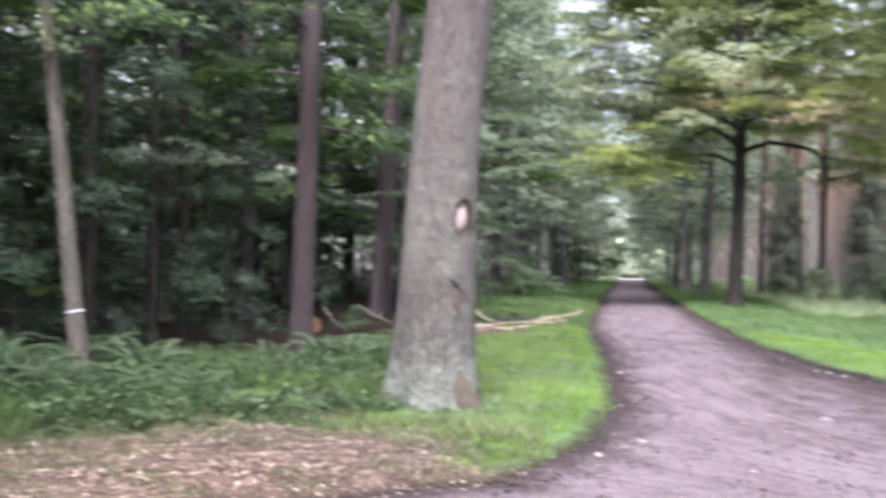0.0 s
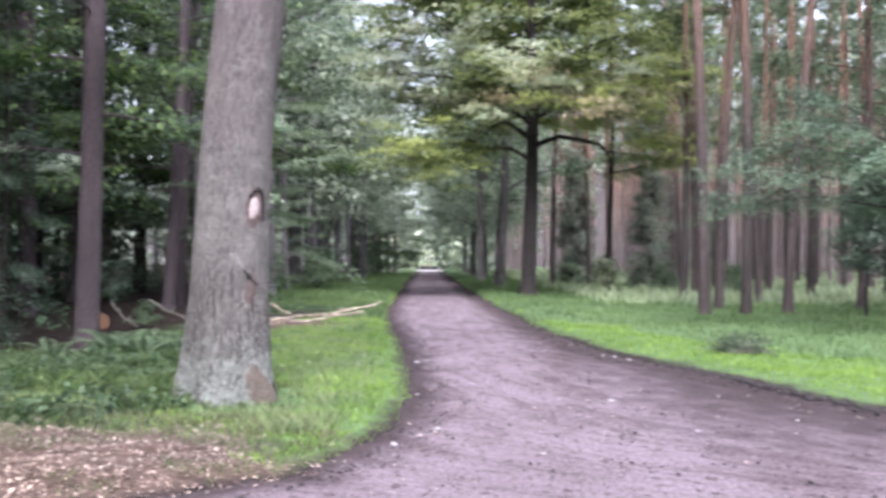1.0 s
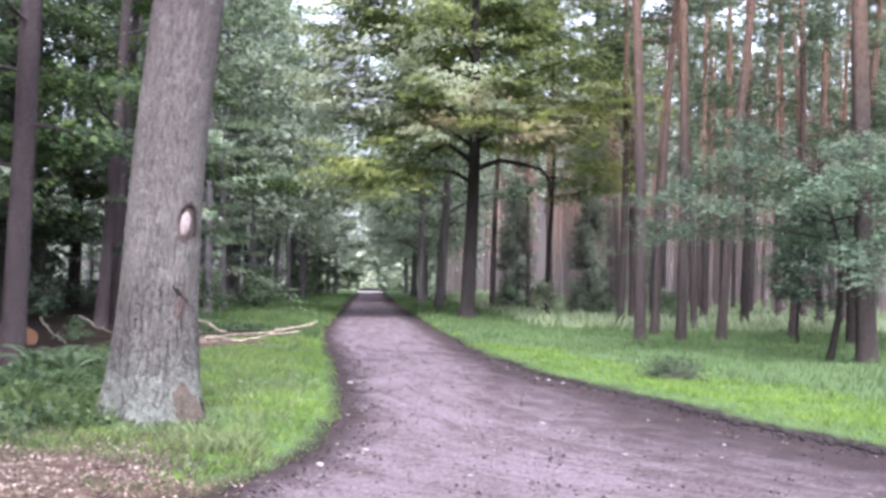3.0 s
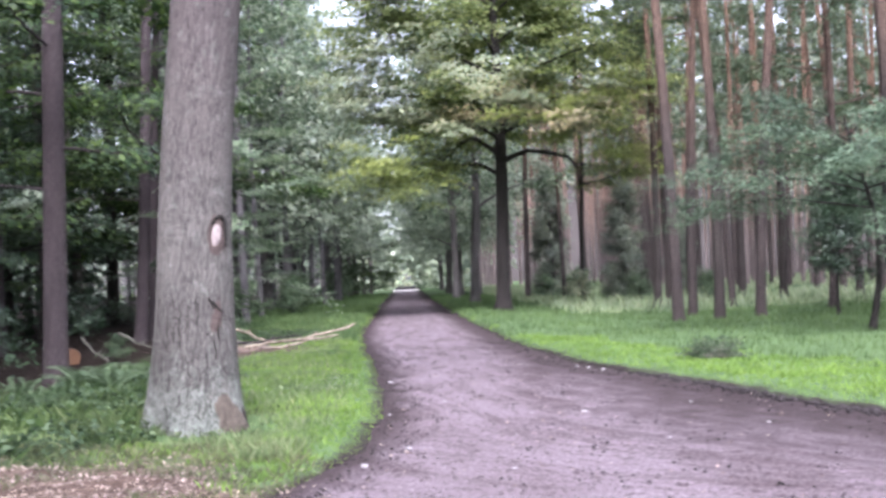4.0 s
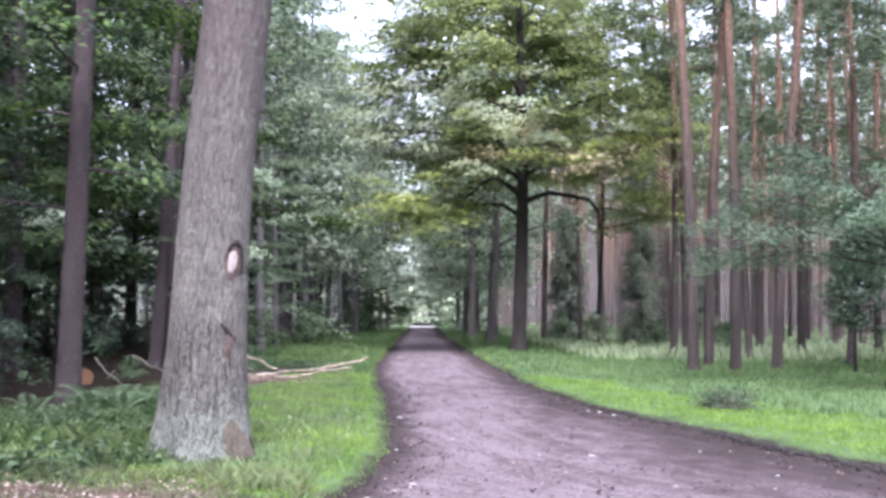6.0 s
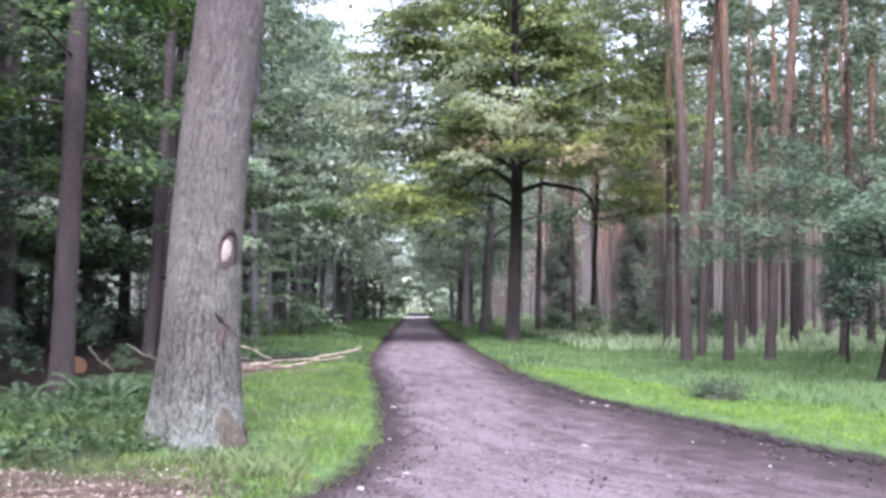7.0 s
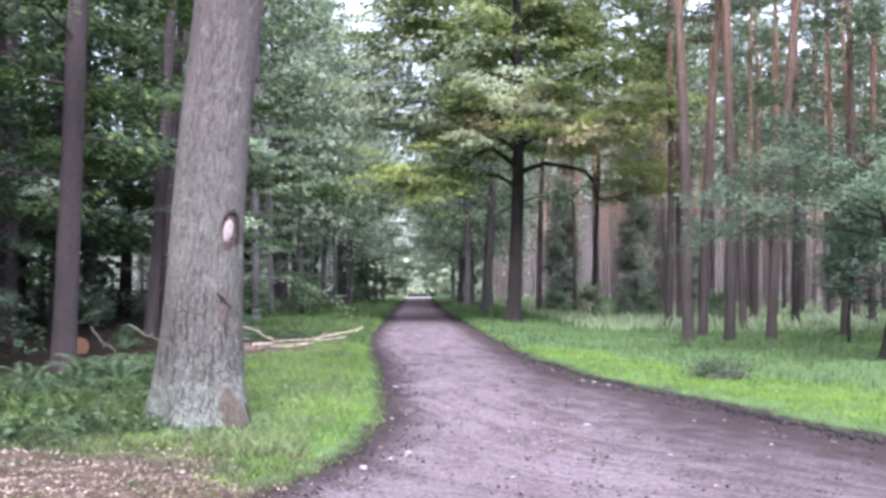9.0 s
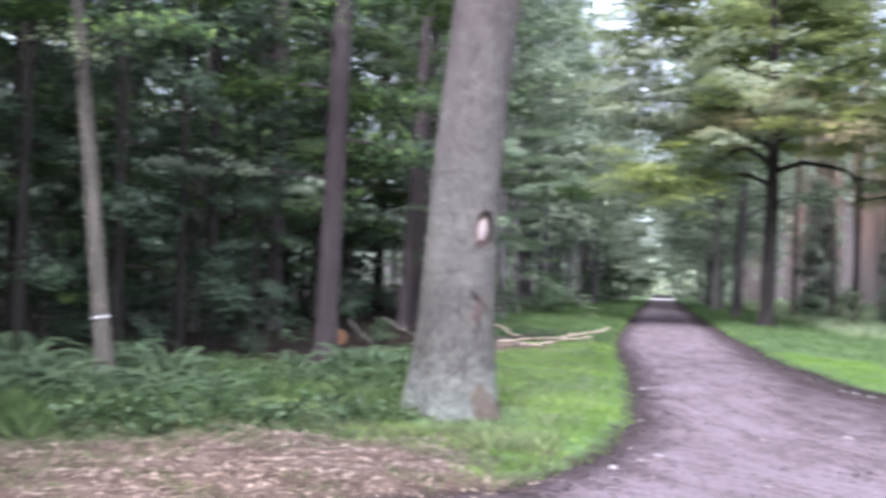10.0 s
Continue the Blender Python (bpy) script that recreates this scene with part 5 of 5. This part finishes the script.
def fallen_branch(pts, r, label, mat=WOOD_PALE):
    pts = np.array(pts, float)
    s = np.linspace(0, len(pts) - 1, 14)
    p = np.stack([np.interp(s, range(len(pts)), pts[:, k]) for k in range(3)], -1)
    p += np.stack([0.02 * np.sin(s * 4.1 + r * 90), 0.03 * np.sin(s * 3.3 + r * 150), 0.022 * np.sin(s * 5 + r * 200) + 0.012 * np.sin(s * 11)], -1)
    root = tagged(new("fallen_branch"), label, "branch", "fallen branches on the verge")
    root.location = p[0]
    rod = part("stem", tube(p - p[0], np.linspace(r, r * 0.5, 14) * (1 + 0.12 * np.sin(np.arange(14) * 2.3)), 9, 0.16, 3), mat, root, smooth=True)
    a = p[8] - p[0]
    part("stub", tube([a, a + np.array([0.06, 0.05, 0.09])], [r * 0.45, r * 0.3], 6), mat, rod, smooth=True)
    return root


fallen_branch([(-4.0, 26.3, 0.12), (-3.2, 26.4, 0.2), (-2.2, 26.8, 0.3), (-1.36, 27.4, 0.52)], 0.05, "long barkless pale branch lying on the grass verge")
fallen_branch([(-3.5, 26.0, 0.06), (-2.7, 26.3, 0.16), (-1.75, 26.8, 0.32)], 0.04, "barkless pale branch lying on the grass verge")
fallen_branch([(-4.7, 27.7, 0.6), (-4.2, 27.2, 0.45), (-3.5, 26.6, 0.24)], 0.042, "short pale branch leaning on the others")
fallen_branch([(-4.3, 26.0, 0.2), (-3.6, 26.1, 0.26), (-2.6, 26.5, 0.34)], 0.032, "thin brown branch with its bark on, across the pale ones", BARK_BROWN)
fallen_branch([(-5.4, 26.8, 0.35), (-4.6, 26.6, 0.3), (-3.4, 26.3, 0.12)], 0.045, "thin grey branch under the pale ones", TWIG_DEAD)
fallen_branch([(-6.4, 21.2, 0.75), (-6.0, 20.6, 0.5), (-5.6, 20.2, 0.3)], 0.025, "pale dead branch sticking out of the ferns", TWIG_DEAD)
fallen_branch([(-5.75, 21.5, 0.78), (-5.3, 21.0, 0.62), (-4.8, 20.6, 0.45)], 0.027, "pale dead branch sticking out of the ferns", TWIG_DEAD)
log = tagged(new("cut_log"), "felled log with orange sawn end on the leaf litter", "log")
log.location = (-7.35, 23.6, 0.2)
bole = part("stem", tube([(0, 0, 0), (-0.5, 1.2, 0.0), (-1.0, 2.4, 0.0)], [0.21, 0.2, 0.19], 16, 0.02), BARK_BROWN, log, smooth=True)
part("sawn_end", tube([(0.004, -0.012, 0), (0.0, 0.0, 0)], [0.2, 0.205], 16), WOOD_ORANGE, bole, "orange sawn end")

brush = tagged(new("brush_heap"), "small heap of dead twigs with dull green leaves in the grass", "brush")
brush.location = (4.95, 17.5, float(ground_height(4.95, 17.5)))
hrng = np.random.default_rng(141)
twigs, tips = [], []
for k in range(90):
    a = hrng.uniform(-0.5, 0.5) + hrng.choice([0, np.pi])
    st = np.array([hrng.uniform(-0.2, 0.2), hrng.uniform(-0.2, 0.2), 0.02])
    p = limb_path(st, a, hrng.uniform(0.4, 1.3), hrng.uniform(0.2, 0.5), -0.7, hrng, 6)
    p[:, 2] = np.maximum(p[:, 2], 0.01)
    twigs += tube(p, np.linspace(0.009, 0.003, 6), 4, cap=False)
    tips += [p[3], p[4], p[5]]
part("brushwood", twigs, TWIG_DEAD, brush)
part("foliage", [sprays(np.array(tips), 7, 0.12, 0.5, 0.05, 0.8, hrng)], LEAF_HERB, brush)

# ---- stones and litter on the track ----


def stone(seed):
    bm = bmesh.new()
    bmesh.ops.create_icosphere(bm, subdivisions=2, radius=1)
    rng = np.random.default_rng(seed)
    ax = unit(rng.normal(size=(6, 3)))
    for v in bm.verts:
        c = np.array(v.co)
        for q in ax:
            c = c - q * max(0.0, c @ q - 0.72)
        v.co = (c[0] * 1.25, c[1] * 0.9, c[2] * 0.55)
    me = bpy.data.meshes.new("stone")
    bm.to_mesh(me)
    bm.free()
    me.materials.append(STONE)
    return me


stones = [stone(151 + k) for k in range(3)]
srng = np.random.default_rng(155)
for k, (x, y, s) in enumerate([(-0.08, 10.3, 0.055), (-0.47, 9.45, 0.06), (1.95, 12.4, 0.055), (1.35, 12.5, 0.035), (2.95, 17.9, 0.07), (3.1, 17.4, 0.06), (2.8, 18.2, 0.05), (3.3, 12.8, 0.03), (-0.35, 16.9, 0.07), (1.0, 10.8, 0.03), (2.4, 10.2, 0.03), (-0.3, 12.9, 0.035), (0.8, 9.0, 0.03), (3.6, 10.9, 0.035), (0.4, 14.0, 0.03), (-0.85, 9.2, 0.04)]):
    ob = tagged(new("stone", stones[k % 3]), "small pale stone lying on the cinder track", "stone", "stones on the track")
    ob.location, ob.rotation_euler, ob.scale = (x, y, 0.006), (0, 0, srng.uniform(0, 6)), (s * 0.85, s * 0.7, s * 0.5)


def scatter(n, x0, x1, y0, y1, rng, power=1.0):
    y = y0 + (y1 - y0) * rng.uniform(0, 1, n) ** power
    x = rng.uniform(x0, x1, n)
    return x, y


crng = np.random.default_rng(161)
x, y = scatter(9000, -1.5, 6, 7, 26, crng, 1.5)
dl, dr = x - road_left(y), road_right(y) - x
keep = (np.minimum(dl, dr) > 0) & ((np.minimum(dl, dr * 0.8) < 0.45) | (crng.uniform(0, 1, len(x)) < 0.55 * (wave(x * 2.2, y * 1.6, 35) > 0.25)))
x, y = x[keep], y[keep]
clods = []
base_v = np.array([(1, 0, 0), (-1, 0, 0), (0, 1, 0), (0, -1, 0), (0, 0, 0.9), (0, 0, -0.3)], float)
base_f = np.array([(0, 2, 4), (2, 1, 4), (1, 3, 4), (3, 0, 4), (2, 0, 5), (1, 2, 5), (3, 1, 5), (0, 3, 5)])
for a, b in zip(x, y):
    s = crng.uniform(0.005, 0.021) * (1.4 if a > road_right(b) - 0.18 else 1.0)
    clods.append((base_v * crng.uniform(0.7, 1.3, (6, 3)) * s + (a, b, 0.0), base_f))
for k in range(1200):
    b = 8 + 9 * crng.uniform() ** 1.5
    if wave(b * 3.3, b * 1.7, 63) < -0.1:
        continue
    a = float(road_right(b)) + crng.normal(0.0, 0.1)
    clods.append((base_v * crng.uniform(0.7, 1.3, (6, 3)) * crng.uniform(0.01, 0.045) * (1 if crng.uniform() < 0.3 else 0.6) + (a, b, 0.01), base_f))
for k in range(150):
    b = 8 + 8 * crng.uniform() ** 1.3
    a = float(road_right(b)) + crng.normal(0.05, 0.06)
    clods.append((base_v * crng.uniform(0.6, 1.4, (6, 3)) * crng.uniform(0.03, 0.075) * (1.5, 1.0, 0.7) + (a, b, 0.01), base_f))
tagged(new("soil_clods", mesh_np("soil_clods", clods, SOIL_CLOD)), "dark crumbs of soil along the edges of the track", "soil", kind="stuff")

x, y = scatter(34000, -12, 0, 5.5, 11.2, crng)
keep = (litter_amount(x, y) > 0.02 + 0.7 * crng.uniform(0, 1, len(x))) & (x < road_left(y) + crng.normal(0, 0.12, len(x)))
x, y = x[keep], y[keep]
x2, y2 = scatter(1300, -16, -4.6, 15, 40, crng, 1.4)
x3, y3 = scatter(700, -1.5, 6, 7, 30, crng, 1.3)
keep = (x3 > road_left(y3)) & (x3 < road_right(y3))
x, y = np.concatenate([x, x2, x3[keep]]), np.concatenate([y, y2, y3[keep]])
z = np.maximum(ground_height(x, y), 0.0) + 0.012
tagged(new("fallen_leaves", mesh_np("fallen_leaves", [leaves(np.stack([x, y, z], -1), 0.038, 0.3, 0.5, crng)], LITTER)), "brown dry leaves strewn over the ground", "leaf litter", kind="stuff")

# ---- grass and herbs ----


def grass(name, label, x, y, h, w, mat, lean=0.4):
    free = ((x - OAK[0] - 0.22) / 0.56) ** 2 + ((y - OAK[1] + 0.8) / 0.34) ** 2 > 0.6 + 0.8 * crng.uniform(0, 1, len(x))
    h, w = np.broadcast_to(h, x.shape)[free], np.broadcast_to(w, x.shape)[free]
    x, y = x[free], y[free]
    h = h * np.interp(((x - OAK[0] - 0.15) / 0.62) ** 2 + ((y - OAK[1] + 0.8) / 0.4) ** 2, [0.6, 2.6], [0.3, 1.0])
    p = np.stack([x, y, ground_height(x, y) - 0.01], -1)
    return tagged(new(name, mesh_np(name, [blades(p, h, w, lean, crng)], mat)), label, "grass", kind="stuff")


# near the track: short and bright
x, y = scatter(230000, -4.2, 9, 7.6, 62, crng, 2.0)
out_l, out_r = road_left(y) - x, x - road_right(y)
# right side: bright grass ends by 27 m, which paints the avenue tree's shade
lim_r = np.interp(y, [15, 18, 20, 24, 27], [3.2, 3.1, 2.3, 1.85, 0.2]) + 0.35 * wave(x, y, 17)
keep = ((out_l > 0.05) & (out_l < 2.7 + 0.4 * wave(x, y, 16))) | ((out_r > np.where(y < 20, 0.15, 0.08)) & (out_r < lim_r))
keep &= (litter_amount(x, y) < 0.06 + 0.94 * crng.uniform(0, 1, len(x)) ** 2.2) & ((x - OAK[0]) ** 2 + (y - OAK[1]) ** 2 > 0.5 + 0.75 * crng.uniform(0, 1, len(x)))
x, y = x[keep], y[keep]
edge = np.clip(np.maximum(road_left(y) - x, x - road_right(y)) / 0.4, 0.35, 1)
grass("verge_grass", "short bright green grass on the verges of the track", x, y, 0.075 * edge * (1 + 0.3 * wave(x * 2, y * 2, 18)), 0.005 + 0.0006 * y, GRASS_VERGE, 0.6)
# on the bank between oak and track: taller tufts
x, y = scatter(42000, -5.0, -0.7, 9.5, 50, crng, 1.8)
keep = (x < road_left(y) - 0.35 - 0.3 * crng.uniform(0, 1, len(x))) & (wave(x * 1.6, y * 1.1, 46) > -0.3) & (litter_amount(x, y) < 0.3) & ((x - OAK[0]) ** 2 + (y - OAK[1]) ** 2 > 0.5)
x, y = x[keep], y[keep]
grass("bank_grass", "mid-green tufted grass on the bank beside the track", x, y, 0.11 * (1 + 0.5 * wave(x * 2.3, y * 1.7, 47)), 0.004 + 0.0004 * y, GRASS_BANK, 0.5)
# the wide bank further along the wood's edge
x, y = scatter(34000, -9.0, -1.4, 28, 105, crng, 1.6)
keep = (x < road_left(y) - 0.2) & (x > -0.2 * y - 0.2 + 0.5 * wave(x, y * 0.6, 75)) & (litter_amount(x, y) < 0.5)
x, y = x[keep], y[keep]
grass("far_bank_grass", "mid-green grass on the wide bank before the wood", x, y, 0.2 * (1 + 0.4 * wave(x * 1.1, y * 0.7, 48)), 0.004 + 0.0006 * y, GRASS_FIELD, 0.5)
# under the pines: longer, softer
x, y = scatter(170000, 1.8, 46, 10, 85, crng, 1.5)
out_r = x - road_right(y)
keep = (out_r > np.interp(y, [15, 18, 20, 24, 27], [2.8, 2.7, 1.9, 1.5, 0.1]) + 0.35 * wave(x, y, 17)) & (x < 6 + 0.62 * y)
x, y = x[keep], y[keep]
grass("field_grass", "soft knee-high grass under the pines", x, y, 0.15 * (1 + 0.4 * wave(x * 1.2, y * 1.2, 19)), 0.004 + 0.0007 * y, GRASS_FIELD, 0.4)
# the clearing behind the first pines, its brighter light put into pale grass
x, y = scatter(42000, 6, 60, 38, 120, crng, 1.3)
keep = (x > road_right(y) + 2.5 + 1.5 * wave(x * 0.4, y * 0.4, 72)) & (wave(x * 0.25, y * 0.25, 73) > -0.55)
x, y = x[keep], y[keep]
grass("clearing_grass", "grass in the clearing among the pines, open light painted in as a pale colour", x, y, 0.42 * (1 + 0.3 * wave(x * 0.8, y * 0.8, 74)), 0.02 + 0.0008 * y, GRASS_PALE, 0.4)
# by the oak and along the wood's edge: tall tufts
x, y = scatter(100000, -11, -1.9, 8.4, 30, crng, 1.5)
keep = (x < -2.6 - 0.5 * crng.uniform(0, 1, len(x)) + 0.35 * wave(x, y, 22)) & (litter_amount(x, y) < 0.04 + 0.9 * crng.uniform(0, 1, len(x)) ** 2.6) & (wave(x * 1.5, y * 1.5, 23) > -0.35) & ((x > -0.36 * y + 0.4 * wave(x * 2, y * 2, 71)) | (crng.uniform(0, 1, len(x)) < 0.4))
keep &= (y < 15.5 + 1.5 * wave(x, y, 44) + 5 * (x > -5.2))
keep &= ~(((x - OAK[0]) ** 2 + (y - OAK[1]) ** 2 < 1.6) & (y < 12.2) & (x > OAK[0] - 0.35))
keep &= ((x - OAK[0]) ** 2 + (y - OAK[1]) ** 2 > 0.27) & (x < np.interp(y, [12.5, 15, 20, 24], [-2, -3.4, -4.2, -5.4]) + 0.5 * wave(x, y, 31))
x, y = x[keep], y[keep]
grass("tall_grass", "tall arching grass round the oak and at the wood's edge", x, y, np.clip(1.15 - 1.5 * litter_amount(x, y + 0.35), 0.25, 1) * 0.2 * (1 + 0.5 * wave(x * 2, y * 2, 24)), 0.005, GRASS_TALL, 0.7)
x, y = scatter(16000, -7.5, -1.0, 8.4, 12.4, crng)
keep = (np.abs(y - 0.15 - np.interp(x, [-6.5, -3.8, -2.0, -1.2], [8.6, 10.4, 10.5, 9.3]) - 0.2 * wave(x, y, 29)) < 0.95 * crng.uniform(0, 1, len(x)) ** 0.5) & (wave(x * 2.1, y * 1.9, 61) > -0.25) & (x < road_left(y) - 0.1)
x, y = x[keep], y[keep]
grass("dry_grass", "pale olive half-dry grass between litter and oak", x, y, 0.1, 0.0045, GRASS_DRY, 0.65)
ta, td = crng.uniform(0, 2 * np.pi, 5200), 0.5 + 1.0 * crng.uniform(0, 1, 5200) ** 1.4
x, y = OAK[0] + td * np.cos(ta), OAK[1] + td * np.sin(ta) * 0.95
keep = (x < road_left(y) - 0.6) & ((x < OAK[0] + 0.15) | (crng.uniform(0, 1, len(x)) < 0.45))
x, y = x[keep], y[keep]
grass("oak_foot_grass", "olive grass tufts round the foot of the oak", x, y, np.interp(x, [OAK[0] - 0.8, OAK[0] + 0.25], [0.25, 0.1]) * (0.8 + 0.5 * wave(x * 3, y * 3, 67)), 0.005, GRASS_TUFT, 0.5)
x, y = scatter(12000, -9, -0.8, 6.4, 10.4, crng)
keep = (x < road_left(y) - 0.05) & (wave(x * 1.7, y * 1.7, 37) > 0.75 - 0.7 * litter_amount(x, y - 1.0) - 0.5 * (1 - litter_amount(x, y + 1.0)))
x, y = x[keep], y[keep]
grass("litter_grass", "sparse grass growing through the brown leaves", x, y, 0.07, 0.005, GRASS_DRY, 0.8)
x, y = scatter(30000, -11, -2.7, 8.8, 24, crng, 1.3)
keep = (y < 15.5 + 1.5 * wave(x, y, 44) + 3 * (x > -5.2)) & (wave(x * 1.1, y * 1.1, 25) > -0.25) & (litter_amount(x, y) < 0.5 + 0.45 * crng.uniform(0, 1, len(x)) ** 2) & ((x - OAK[0]) ** 2 + (y - OAK[1]) ** 2 > 0.5)
x, y = x[keep], y[keep]
z = ground_height(x, y) + np.clip(1.15 - 1.5 * litter_amount(x, y + 0.5), 0.2, 1) * crng.uniform(0.04, 0.36, len(x)) * (0.7 + 0.5 * wave(x * 1.4, y * 1.4, 26))
herbs = tagged(new("undergrowth", mesh_np("undergrowth", [leaves(np.stack([x, y, z], -1), 0.085, 0.4, 0.6, crng)], LEAF_HERB)), "leafy herbs and brambles at the wood's edge", "undergrowth", kind="stuff")
x, y = OAK[0] + crng.uniform(-0.15, 0.85, 260), OAK[1] - 0.78 + crng.normal(0, 0.17, 260)
z = ground_height(x, y) + crng.uniform(0.01, 0.1, 260) * crng.uniform(0.2, 1, 260)
tagged(new("oak_foot_herbs", mesh_np("oak_foot_herbs", [leaves(np.stack([x, y, z], -1), 0.055, 0.4, 0.6, crng)], GRASS_TUFT)), "olive leafy herbs at the foot of the oak", "undergrowth", kind="stuff")
x, y = -0.75 - 1.3 * crng.uniform(0, 1, 150) ** 0.8, crng.normal(15.6, 0.75, 150)
x = np.minimum(x, road_left(y) - 0.1)
z = ground_height(x, y) + crng.uniform(0.05, 0.1, 150)
tagged(new("pale_leaves", mesh_np("pale_leaves", [leaves(np.stack([x, y, z], -1), 0.06, 0.35, 0.4, crng)], GRASS_PALE)), "pale green cut leaves lying on the verge grass", "leaf litter", kind="stuff")

# ---- pale sandy patch, painted sunlit, where the avenue opens ----
cx, cy = np.meshgrid(np.linspace(-1.7, 1.7, 41), np.linspace(132, 143, 6))
cv = np.stack([cx, cy + 0.8 * np.sin(cx * 0.1), 0.06 + 0.01 * np.sin(cx)], -1).reshape(-1, 3)
i_, j_ = np.meshgrid(np.arange(5), np.arange(40), indexing="ij")
cf = np.stack([i_ * 41 + j_, i_ * 41 + j_ + 1, (i_ + 1) * 41 + j_ + 1, (i_ + 1) * 41 + j_], -1).reshape(-1, 4)
LIT_SAND = plain_material("lit_sand", (0.5, 0.47, 0.44), (0.68, 0.65, 0.6), 3, 0.9)
tagged(new("crossing_track", mesh_np("crossing_track", [(cv, cf)], LIT_SAND, True)), "pale sandy patch at the far end of the avenue, sunlight painted in", "road", kind="structure")
